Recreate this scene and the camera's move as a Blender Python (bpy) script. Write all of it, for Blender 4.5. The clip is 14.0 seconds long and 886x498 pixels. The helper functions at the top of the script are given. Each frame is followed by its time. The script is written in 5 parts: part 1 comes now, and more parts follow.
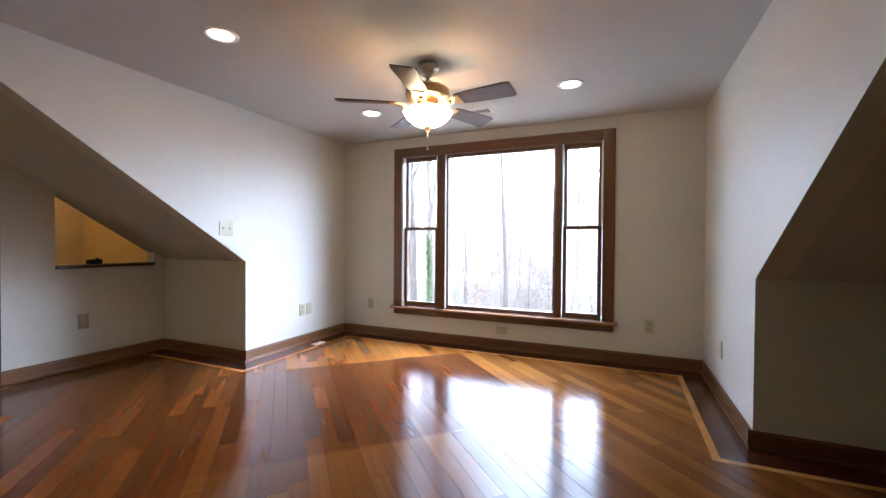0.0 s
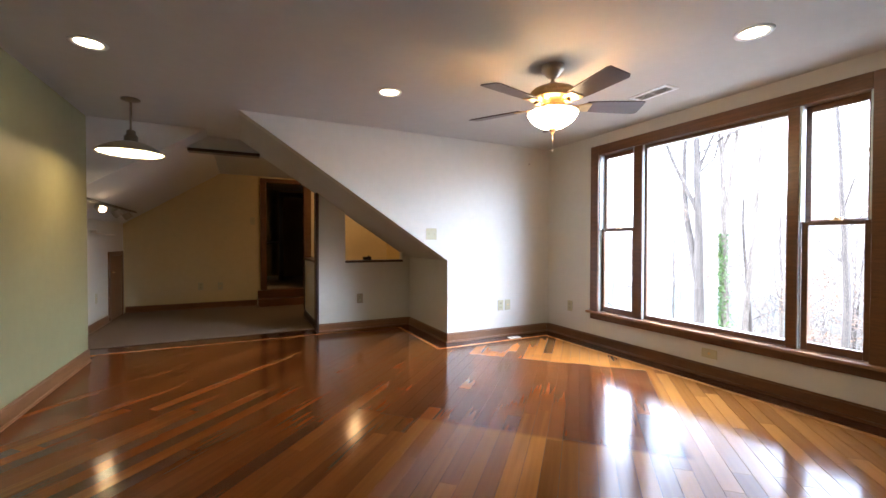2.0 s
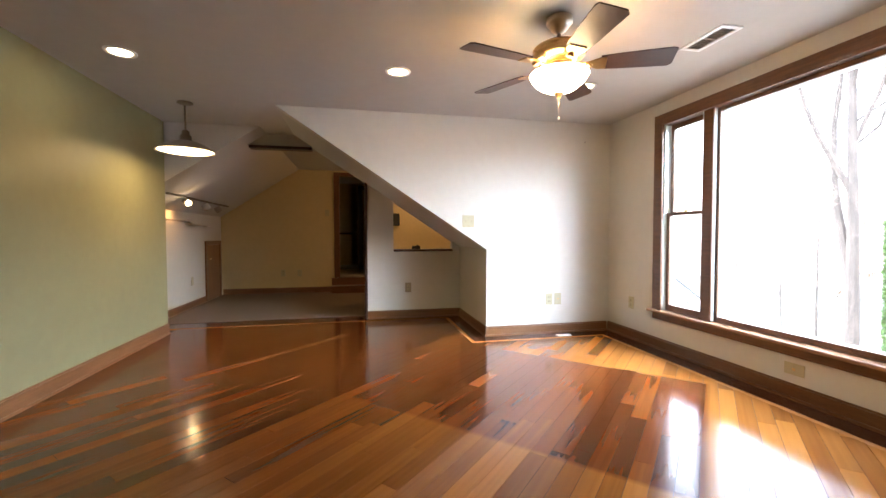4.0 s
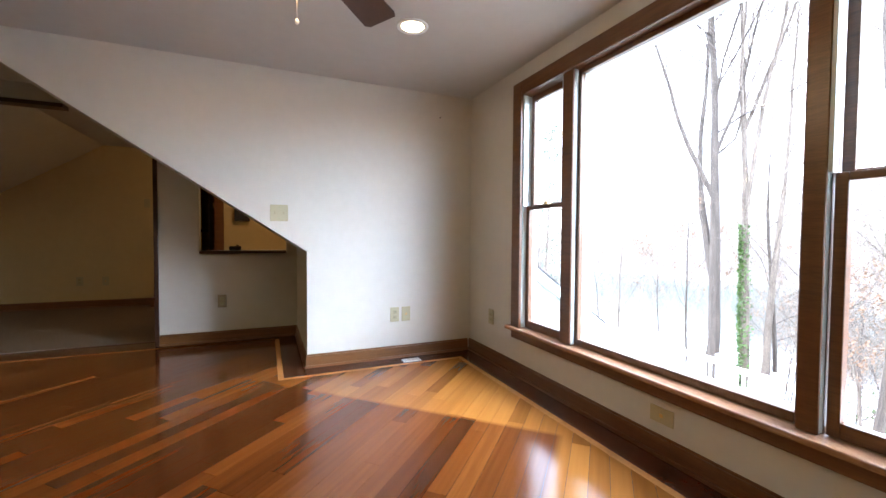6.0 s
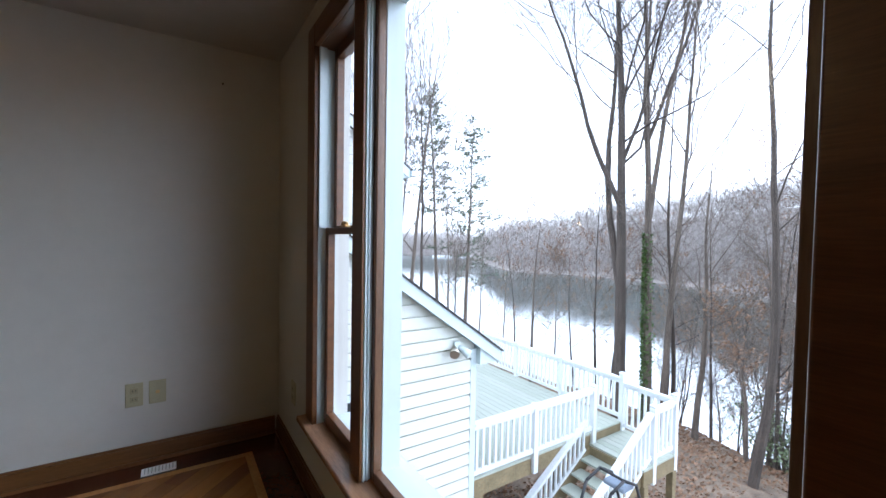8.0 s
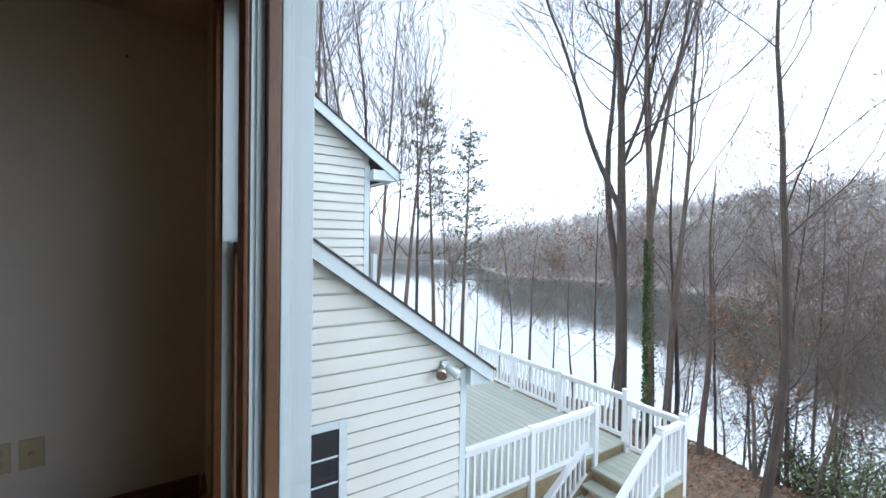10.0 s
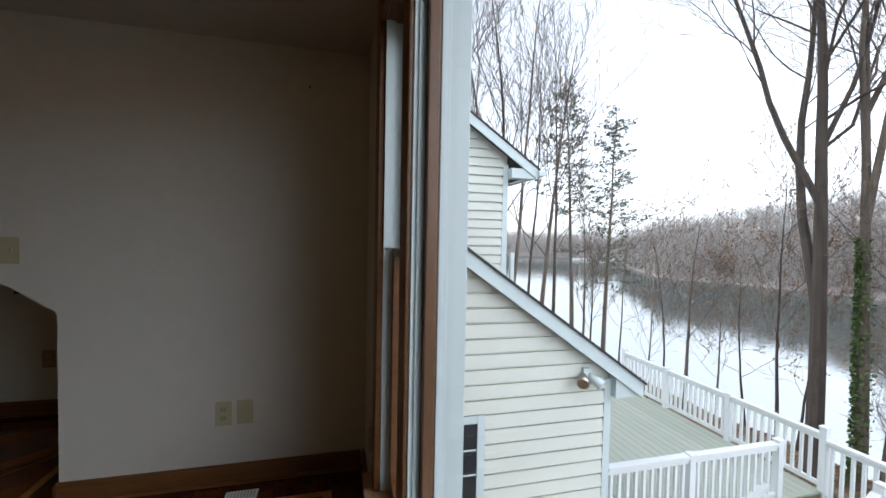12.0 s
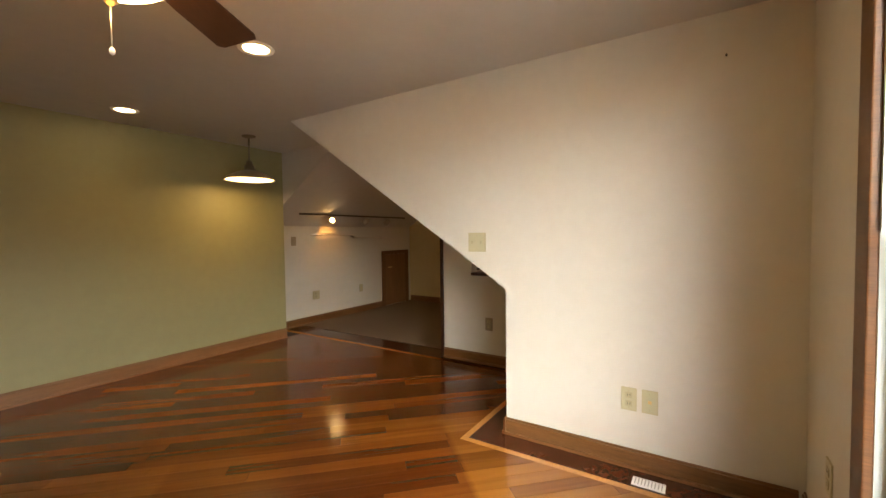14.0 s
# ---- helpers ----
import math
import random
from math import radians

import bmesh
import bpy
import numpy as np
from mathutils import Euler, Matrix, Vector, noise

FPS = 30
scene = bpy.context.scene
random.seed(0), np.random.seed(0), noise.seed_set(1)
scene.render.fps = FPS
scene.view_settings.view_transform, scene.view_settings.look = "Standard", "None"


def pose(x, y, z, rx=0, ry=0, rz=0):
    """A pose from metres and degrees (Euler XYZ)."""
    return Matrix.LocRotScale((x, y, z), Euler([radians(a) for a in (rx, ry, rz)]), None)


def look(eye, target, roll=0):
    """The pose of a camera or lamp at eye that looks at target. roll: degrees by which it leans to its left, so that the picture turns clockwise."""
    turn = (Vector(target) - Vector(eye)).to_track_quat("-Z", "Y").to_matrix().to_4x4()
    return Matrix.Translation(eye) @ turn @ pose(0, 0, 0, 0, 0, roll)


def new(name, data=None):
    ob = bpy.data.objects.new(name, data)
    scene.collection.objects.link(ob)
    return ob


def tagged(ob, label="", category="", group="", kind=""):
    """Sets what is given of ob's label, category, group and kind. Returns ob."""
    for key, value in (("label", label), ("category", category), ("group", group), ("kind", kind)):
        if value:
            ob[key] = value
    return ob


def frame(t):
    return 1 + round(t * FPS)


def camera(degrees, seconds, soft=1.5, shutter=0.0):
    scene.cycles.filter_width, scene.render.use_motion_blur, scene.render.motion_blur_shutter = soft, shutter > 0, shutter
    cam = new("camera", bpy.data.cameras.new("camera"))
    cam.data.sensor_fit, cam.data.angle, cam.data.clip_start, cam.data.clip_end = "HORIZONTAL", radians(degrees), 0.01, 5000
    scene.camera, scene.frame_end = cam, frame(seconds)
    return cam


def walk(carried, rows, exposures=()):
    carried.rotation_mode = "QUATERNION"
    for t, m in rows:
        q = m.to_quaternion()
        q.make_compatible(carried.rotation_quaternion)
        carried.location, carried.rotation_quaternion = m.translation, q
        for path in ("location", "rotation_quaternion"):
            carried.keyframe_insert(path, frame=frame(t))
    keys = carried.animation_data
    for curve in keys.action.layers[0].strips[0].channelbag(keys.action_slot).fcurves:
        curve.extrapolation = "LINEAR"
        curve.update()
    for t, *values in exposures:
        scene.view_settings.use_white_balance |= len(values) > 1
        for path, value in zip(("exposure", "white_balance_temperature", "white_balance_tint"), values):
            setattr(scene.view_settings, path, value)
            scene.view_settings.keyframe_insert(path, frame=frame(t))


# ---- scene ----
cam = camera(95.0, 14.0)
PATH = [
    (0, (3.123, -4.093, 1.1), (2.32, -2.261, 1.07), 0.4),
    (0.5, (3.441, -3.981, 1.103), (2.28, -2.353, 1.072), 0.3),
    (1, (3.638, -3.84, 1.115), (2.205, -2.445, 1.076), 0.3),
    (1.5, (3.871, -3.677, 1.132), (2.23, -2.534, 1.093), 0.3),
    (2, (4.037, -3.483, 1.118), (2.244, -2.598, 1.087), 0.1),
    (2.5, (4.149, -3.301, 1.113), (2.241, -2.703, 1.079), 0.0),
    (5, (3.812, -2.306, 1.013), (1.852, -1.911, 0.944), -0.1),
    (5.5, (3.561, -2.037, 0.994), (1.647, -1.46, 0.933), 0.5),
    (6, (3.33, -1.723, 1.048), (1.497, -0.926, 0.983), 0.4),
    (6.5, (3.119, -1.381, 1.134), (1.375, -0.404, 1.068), 0.5),
    (7, (2.953, -1.069, 1.183), (1.259, -0.006, 1.124), 0.6),
    (7.5, (2.788, -0.767, 1.21), (1.113, 0.325, 1.153), 0.7),
    (8, (2.662, -0.534, 1.237), (0.991, 0.563, 1.177), 1.0),
    (10.5, (2.295, -0.118, 1.286), (0.623, 0.98, 1.258), 0.9),
    (11, (2.287, -0.126, 1.292), (0.558, 0.878, 1.255), 1.0),
    (11.5, (2.281, -0.148, 1.29), (0.453, 0.663, 1.25), 0.9),
    (12, (2.291, -0.159, 1.314), (0.356, 0.342, 1.25), 1.1),
    (12.5, (2.293, -0.186, 1.283), (0.299, -0.038, 1.221), 0.9),
    (13, (2.297, -0.244, 1.269), (0.316, -0.511, 1.199), 0.6),
    (13.5, (2.329, -0.322, 1.259), (0.444, -0.987, 1.188), -0.0),
    (14, (2.344, -0.388, 1.269), (0.664, -1.472, 1.195), -0.7),
]
EXPOSURES = [(0.0, 4.62, 4950, 10), (2.5, 4.86, 5250, 10), (5.0, 5.16, 5550, 10), (6.0, 4.42, 5300, 10), (6.8, 3.42, 5100, 10), (7.5, 2.58, 5200, 10), (8.2, 2.04, 5250, 10), (10.5, 1.55, 5500, 8), (12.0, 1.46, 5800, 8), (12.6, 1.84, 6100, 8), (13.2, 2.70, 6250, 9), (14.0, 4.34, 7300, 9)]
walk(cam, [(t, look(eye, target, roll)) for t, eye, target, roll in PATH], EXPOSURES)

# ---------------------------------------------------------------- light
def sky_world():
    w = bpy.data.worlds.new("overcast_sky")
    scene.world = w
    w.use_nodes = True
    nt = w.node_tree
    nt.nodes.clear()
    out = nt.nodes.new("ShaderNodeOutputWorld")
    bg = nt.nodes.new("ShaderNodeBackground")
    sky = nt.nodes.new("ShaderNodeTexSky")
    sky.sky_type, sky.sun_disc = "NISHITA", False
    sky.sun_elevation, sky.sun_rotation = radians(42), radians(40)
    sky.air_density, sky.dust_density, sky.ozone_density = 1.0, 1.2, 1.0
    hs = nt.nodes.new("ShaderNodeHueSaturation")
    hs.inputs["Saturation"].default_value = 0.14
    bg.inputs["Strength"].default_value = SKY
    nt.links.new(sky.outputs[0], hs.inputs["Color"])
    nt.links.new(hs.outputs[0], bg.inputs["Color"])
    nt.links.new(bg.outputs[0], out.inputs[0])


SKY = 0.15
sky_world()
sun_data = bpy.data.lights.new("sun", "SUN")
sun_data.energy, sun_data.angle, sun_data.color = 0.5, radians(30), (1.0, 0.97, 0.93)
sun = new("sun", sun_data)
sun.matrix_world = look((0, 0, 30), (14, 16, 0))

K = 1.075   # metres to one unit of the plan below


def lamp(name, kind, x, y, z, watts, colour, size=0.05, target=None):
    d = bpy.data.lights.new(name, kind)
    d.energy, d.color = watts, colour
    if kind == "AREA":
        d.shape, d.size = "DISK", size * K
    else:
        d.shadow_soft_size = size * K
    if kind == "SPOT":
        d.spot_size, d.spot_blend = radians(110), 0.7
    ob = new(name, d)
    if target:
        ob.matrix_world = look((x * K, y * K, z * K), tuple(c * K for c in target))
    else:
        ob.location = (x * K, y * K, z * K)
    return ob


WARM = (1.0, 0.52, 0.17)
CAN_W, FAN_W, PEND_W, TRACK_W, HALL_W = 0.12, 0.34, 0.05, 0.07, 0.6

# ---------------------------------------------------------------- materials
def mat(name, colour, rough=0.6, metal=0.0, grain=0.0, scale=8.0, bump=0.0, second=None, coat=0.0, stretch=(1, 1, 1), emit=None, spec=0.5, rand=0.0, island=False):
    """Node material: two noise scales over a base colour, optional piece-to-piece variation."""
    m = bpy.data.materials.new(name)
    m.use_nodes = True
    nt = m.node_tree
    b = nt.nodes["Principled BSDF"]
    b.inputs["Roughness"].default_value = rough
    b.inputs["Metallic"].default_value = metal
    b.inputs["Coat Weight"].default_value = coat
    b.inputs["Coat Roughness"].default_value = 0.1
    b.inputs["Specular IOR Level"].default_value = spec
    tc = nt.nodes.new("ShaderNodeTexCoord")
    mp = nt.nodes.new("ShaderNodeMapping")
    mp.inputs["Scale"].default_value = stretch
    nt.links.new(tc.outputs["Object"], mp.inputs[0])
    n1 = nt.nodes.new("ShaderNodeTexNoise")
    n1.inputs["Scale"].default_value, n1.inputs["Detail"].default_value = scale, 6
    n2 = nt.nodes.new("ShaderNodeTexNoise")
    n2.inputs["Scale"].default_value, n2.inputs["Detail"].default_value = scale * 9, 4
    nt.links.new(mp.outputs[0], n1.inputs[0])
    nt.links.new(mp.outputs[0], n2.inputs[0])
    add = nt.nodes.new("ShaderNodeMath")
    add.operation = "ADD"
    nt.links.new(n1.outputs["Fac"], add.inputs[0])
    nt.links.new(n2.outputs["Fac"], add.inputs[1])
    half = nt.nodes.new("ShaderNodeMath")
    half.operation = "MULTIPLY"
    half.inputs[1].default_value = 0.5
    nt.links.new(add.outputs[0], half.inputs[0])
    src = half.outputs[0]
    if rand:
        if island:
            r = nt.nodes.new("ShaderNodeNewGeometry").outputs["Random Per Island"]
        else:
            r = nt.nodes.new("ShaderNodeObjectInfo").outputs["Random"]
        mx = nt.nodes.new("ShaderNodeMix")
        mx.inputs[0].default_value = rand
        nt.links.new(src, mx.inputs[2])
        nt.links.new(r, mx.inputs[3])
        src = mx.outputs[0]
    ramp = nt.nodes.new("ShaderNodeValToRGB")
    other = second or tuple(c * (1 - grain) for c in colour)
    lo, hi = (0.05, 0.95) if rand else (0.36, 0.64)
    ramp.color_ramp.elements[0].position, ramp.color_ramp.elements[1].position = lo, hi
    ramp.color_ramp.elements[0].color, ramp.color_ramp.elements[1].color = (*other, 1), (*colour, 1)
    nt.links.new(src, ramp.inputs[0])
    nt.links.new(ramp.outputs[0], b.inputs["Base Color"])
    if bump:
        bp = nt.nodes.new("ShaderNodeBump")
        bp.inputs["Strength"].default_value, bp.inputs["Distance"].default_value = bump, 0.01
        nt.links.new(n2.outputs["Fac"], bp.inputs["Height"])
        nt.links.new(bp.outputs[0], b.inputs["Normal"])
    if emit:
        b.inputs["Emission Color"].default_value = (*emit[0], 1)
        b.inputs["Emission Strength"].default_value = emit[1]
    return m


def glass_mat():
    m = bpy.data.materials.new("window_glass")
    m.use_nodes = True
    nt = m.node_tree
    nt.nodes.clear()
    out = nt.nodes.new("ShaderNodeOutputMaterial")
    tr = nt.nodes.new("ShaderNodeBsdfTransparent")
    gl = nt.nodes.new("ShaderNodeBsdfGlossy")
    gl.inputs["Roughness"].default_value = 0.0
    lw = nt.nodes.new("ShaderNodeLayerWeight")
    lw.inputs["Blend"].default_value = 0.5
    pw = nt.nodes.new("ShaderNodeMath")
    pw.operation = "POWER"
    pw.inputs[1].default_value = 5.0
    sc = nt.nodes.new("ShaderNodeMath")
    sc.operation = "MULTIPLY_ADD"
    sc.inputs[1].default_value, sc.inputs[2].default_value = 0.3, 0.015
    mx = nt.nodes.new("ShaderNodeMixShader")
    nt.links.new(lw.outputs["Facing"], pw.inputs[0])
    nt.links.new(pw.outputs[0], sc.inputs[0])
    nt.links.new(sc.outputs[0], mx.inputs[0])
    nt.links.new(tr.outputs[0], mx.inputs[1])
    nt.links.new(gl.outputs[0], mx.inputs[2])
    nt.links.new(mx.outputs[0], out.inputs[0])
    return m


def plank_mat(name, island):
    """Glossy hardwood strip: each plank its own shade, grain along it, a rug's unfaded field within the faded floor,
    daylight falloff painted in with the fading.
    """
    m = bpy.data.materials.new(name)
    m.use_nodes = True
    nt = m.node_tree
    b = nt.nodes["Principled BSDF"]
    N, L = nt.nodes.new, nt.links.new
    b.inputs["Specular IOR Level"].default_value = 0.4
    if island:
        r = N("ShaderNodeNewGeometry").outputs["Random Per Island"]
    else:
        r = N("ShaderNodeObjectInfo").outputs["Random"]
    geo = N("ShaderNodeNewGeometry")
    mp = N("ShaderNodeMapping")
    mp.vector_type = "TEXTURE"
    mp.inputs["Rotation"].default_value = (0, 0, radians(135))
    mp.inputs["Scale"].default_value = (6, 0.22, 1)
    L(geo.outputs["Position"], mp.inputs[0])
    n = N("ShaderNodeTexNoise")
    n.noise_dimensions = "4D"
    n.inputs["Scale"].default_value, n.inputs["Detail"].default_value = 9, 4
    mul = N("ShaderNodeMath")
    mul.operation = "MULTIPLY"
    mul.inputs[1].default_value = 40
    L(r, mul.inputs[0])
    L(mul.outputs[0], n.inputs["W"])
    L(mp.outputs[0], n.inputs["Vector"])
    mx = N("ShaderNodeMix")
    mx.inputs[0].default_value = 0.6
    L(n.outputs["Fac"], mx.inputs[2])
    L(r, mx.inputs[3])
    # dark and pale ramps: unfaded and faded wood, spread wider to imitate daylight falloff
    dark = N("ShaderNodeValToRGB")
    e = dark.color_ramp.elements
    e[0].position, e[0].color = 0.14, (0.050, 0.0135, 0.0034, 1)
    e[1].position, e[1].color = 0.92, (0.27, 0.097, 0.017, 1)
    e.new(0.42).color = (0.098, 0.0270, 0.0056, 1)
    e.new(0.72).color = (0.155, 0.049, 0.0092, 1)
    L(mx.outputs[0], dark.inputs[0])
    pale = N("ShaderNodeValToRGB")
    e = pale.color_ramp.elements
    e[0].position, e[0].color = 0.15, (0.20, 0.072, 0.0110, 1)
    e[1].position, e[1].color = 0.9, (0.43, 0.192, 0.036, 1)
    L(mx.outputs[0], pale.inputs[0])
    # the rug's rectangle
    def inside(sock, a, c):
        up, dn = N("ShaderNodeMapRange"), N("ShaderNodeMapRange")
        for node, v0, v1 in ((up, a - 0.02, a + 0.02), (dn, c + 0.02, c - 0.02)):
            node.inputs["From Min"].default_value, node.inputs["From Max"].default_value = v0, v1
            L(sock, node.inputs["Value"])
        t = N("ShaderNodeMath")
        t.operation = "MULTIPLY"
        L(up.outputs[0], t.inputs[0])
        L(dn.outputs[0], t.inputs[1])
        return t.outputs[0]

    rug = N("ShaderNodeMath")
    rug.operation = "MULTIPLY"
    turn = N("ShaderNodeMapping")
    turn.inputs["Rotation"].default_value = (0, 0, radians(-45))
    L(geo.outputs["Position"], turn.inputs[0])
    sep2 = N("ShaderNodeSeparateXYZ")
    L(turn.outputs[0], sep2.inputs[0])
    L(inside(sep2.outputs["X"], RUG[0] * K, RUG[1] * K), rug.inputs[0])
    L(inside(sep2.outputs["Y"], RUG[2] * K, RUG[3] * K), rug.inputs[1])
    # fading weakens away from the window; the colour also carries the daylight's falloff
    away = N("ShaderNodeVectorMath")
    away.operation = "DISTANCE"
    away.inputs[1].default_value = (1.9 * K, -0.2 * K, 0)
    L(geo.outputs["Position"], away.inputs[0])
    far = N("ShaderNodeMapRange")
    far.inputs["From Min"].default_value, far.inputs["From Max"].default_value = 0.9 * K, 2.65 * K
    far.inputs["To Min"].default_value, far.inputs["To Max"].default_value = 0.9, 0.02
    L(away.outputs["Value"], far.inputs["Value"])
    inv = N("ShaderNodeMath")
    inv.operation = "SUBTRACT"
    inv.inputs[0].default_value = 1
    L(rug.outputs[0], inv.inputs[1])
    fade_daylight = N("ShaderNodeMath")
    fade_daylight.operation = "MULTIPLY"
    L(inv.outputs[0], fade_daylight.inputs[0])
    L(far.outputs[0], fade_daylight.inputs[1])
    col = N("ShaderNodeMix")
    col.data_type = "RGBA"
    L(fade_daylight.outputs[0], col.inputs[0])
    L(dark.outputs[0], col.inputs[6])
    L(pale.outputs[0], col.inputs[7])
    L(col.outputs[2], b.inputs["Base Color"])
    sm = N("ShaderNodeTexNoise")
    sm.inputs["Scale"].default_value, sm.inputs["Detail"].default_value = 1.7, 5
    L(geo.outputs["Position"], sm.inputs["Vector"])
    rr = N("ShaderNodeMapRange")
    rr.inputs["To Min"].default_value, rr.inputs["To Max"].default_value = 0.09, 0.21
    L(sm.outputs["Fac"], rr.inputs["Value"])
    L(rr.outputs[0], b.inputs["Roughness"])
    bp = N("ShaderNodeBump")
    bp.inputs["Strength"].default_value, bp.inputs["Distance"].default_value = 0.03, 0.003
    L(n.outputs["Fac"], bp.inputs["Height"])
    L(bp.outputs[0], b.inputs["Normal"])
    return m


RUG = (-1.15, 0.88, -2.73, -1.285)   # laid askew, at 45 degrees to the walls
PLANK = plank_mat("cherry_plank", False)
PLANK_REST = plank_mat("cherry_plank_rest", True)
WALL = mat("cream_wall_paint", (0.57, 0.555, 0.505), 0.55, grain=0.05, scale=1.4, bump=0.04)
CEIL = mat("ceiling_paint", (0.50, 0.487, 0.46), 0.8, grain=0.05, scale=1.2, bump=0.04)
GREEN = mat("sage_green_paint", (0.305, 0.297, 0.155), 0.5, grain=0.07, scale=1.3, bump=0.04)
YELLOW = mat("yellow_hall_paint", (0.70, 0.51, 0.18), 0.6, grain=0.06, scale=1.5, bump=0.04)
TAN = mat("tan_wall_paint", (0.56, 0.46, 0.26), 0.6, grain=0.06, scale=1.5, bump=0.04)
TRIM = mat("brown_stained_trim", (0.150, 0.063, 0.022), 0.32, grain=0.45, scale=5, stretch=(0.6, 0.6, 9), bump=0.06)
BASEW = mat("brown_stained_baseboard", (0.19, 0.087, 0.030), 0.33, grain=0.4, scale=4, stretch=(0.7, 0.7, 12), bump=0.05)
ROSE = mat("rose_brown_baseboard", (0.25, 0.12, 0.047), 0.4, grain=0.3, scale=4, stretch=(0.7, 0.7, 12), bump=0.05)
FIXW = mat("fixed_pane_wood", (0.16, 0.08, 0.037), 0.35, grain=0.4, scale=6, stretch=(4, 4, 0.6), bump=0.05)
# stool wood: base colour raised to stand in for sky glare on its top
SILLW = mat("worn_sheen_sill_wood", (0.37, 0.21, 0.115), 0.2, grain=0.4, scale=6, stretch=(0.5, 8, 8), bump=0.05)
DARKW = mat("dark_walnut_trim", (0.045, 0.018, 0.010), 0.35, grain=0.4, scale=5, bump=0.05)
BORDER = mat("dark_border_wood", (0.085, 0.026, 0.012), 0.16, grain=0.5, scale=5, bump=0.03)
INLAY = mat("honey_inlay_wood", (0.50, 0.24, 0.07), 0.16, grain=0.3, scale=6, bump=0.03)
UNDER = mat("floor_joint", (0.02, 0.008, 0.004), 0.7, grain=0.3)
CARPET = mat("grey_beige_carpet", (0.20, 0.155, 0.115), 0.95, grain=0.25, scale=60, bump=0.6, spec=0.1)
PLATE = mat("ivory_plastic_plate", (0.43, 0.40, 0.255), 0.35, grain=0.05)
PLATEIN = mat("ivory_plastic_insert", (0.37, 0.34, 0.21), 0.35, grain=0.05)
BROWNPLATE = mat("grey_brown_plate", (0.30, 0.25, 0.18), 0.4, grain=0.08)
WHITEP = mat("white_paint", (0.80, 0.82, 0.82), 0.45, grain=0.04, scale=3, bump=0.02)
VINYL = mat("white_vinyl", (0.58, 0.655, 0.655), 0.4, grain=0.05, scale=3)
SIDING = mat("white_vinyl_siding", (0.64, 0.65, 0.58), 0.5, grain=0.07, scale=2.0, bump=0.03)
DECKRAIL = mat("white_painted_rail", (0.74, 0.76, 0.76), 0.5, grain=0.06, scale=4, bump=0.03)
DECKW = mat("weathered_deck_board", (0.47, 0.49, 0.43), 0.75, second=(0.33, 0.36, 0.28), scale=2.5, bump=0.15, rand=0.4)
TREATED = mat("treated_lumber", (0.27, 0.21, 0.11), 0.8, grain=0.45, scale=4, bump=0.15)
SHINGLE = mat("dark_shingle", (0.05, 0.045, 0.045), 0.9, grain=0.4, scale=14, bump=0.3)
DARKPANE = mat("dark_house_pane", (0.03, 0.035, 0.04), 0.08, grain=0.3, scale=2)
NICKEL = mat("brushed_nickel", (0.62, 0.56, 0.48), 0.28, metal=1.0, grain=0.1, scale=20)
BRASS = mat("antique_brass", (0.62, 0.43, 0.20), 0.3, metal=1.0, grain=0.15, scale=20)
BLADE = mat("dark_walnut_blade", (0.06, 0.026, 0.016), 0.4, grain=0.35, scale=5, stretch=(1, 8, 1), bump=0.04)
BLACK = mat("black_plastic", (0.012, 0.012, 0.013), 0.4, grain=0.2)
IRON = mat("black_iron", (0.015, 0.015, 0.016), 0.45, grain=0.2)
BOWL = mat("frosted_glass_bowl", (0.9, 0.86, 0.76), 0.4, grain=0.03, emit=((1.0, 0.72, 0.36), 1.2))
CANGLOW = mat("can_lamp_glow", (0.9, 0.9, 0.85), 0.5, emit=((1.0, 0.70, 0.34), 2.0))
PENDGLOW = mat("pendant_lamp_glow", (0.9, 0.9, 0.85), 0.5, emit=((1.0, 0.62, 0.26), 0.9))
TRACKGLOW = mat("track_lamp_glow", (0.9, 0.9, 0.85), 0.5, emit=((1.0, 0.62, 0.24), 7.0))
GLASS = glass_mat()
DARKNICKEL = mat("tarnished_nickel", (0.30, 0.265, 0.22), 0.36, metal=1.0, grain=0.15, scale=20)
HEADP = mat("dulled_white_metal", (0.36, 0.33, 0.28), 0.5, grain=0.08)
BARK = mat("grey_brown_bark", (0.21, 0.17, 0.135), 0.9, second=(0.08, 0.064, 0.05), scale=3, stretch=(3, 3, 0.6), bump=0.5)
BARKD = mat("dark_wet_bark", (0.11, 0.088, 0.07), 0.9, second=(0.045, 0.036, 0.03), scale=3, stretch=(3, 3, 0.6), bump=0.5)
TWIG = mat("grey_twigs", (0.24, 0.20, 0.165), 0.9, second=(0.12, 0.10, 0.082), scale=1)
# far woods: paler and greyer than bark, distance haze mixed into the colour
FARWOOD_HAZED = mat("hazed_far_woods", (0.46, 0.42, 0.39), 1.0, second=(0.27, 0.245, 0.228), scale=0.3, rand=0.6, island=True)
IVY = mat("ivy_leaves", (0.105, 0.175, 0.035), 0.5, second=(0.05, 0.085, 0.02), scale=3, rand=0.6, island=True)
NEEDLE = mat("pine_needles", (0.13, 0.155, 0.10), 0.7, second=(0.06, 0.078, 0.05), scale=3, rand=0.6, island=True)
SHRUB = mat("evergreen_shrub_leaves", (0.16, 0.20, 0.085), 0.6, second=(0.07, 0.095, 0.04), scale=3, rand=0.6, island=True)
LEAF = mat("dead_oak_leaves", (0.36, 0.22, 0.13), 0.8, second=(0.17, 0.10, 0.06), scale=3, rand=0.7, island=True)
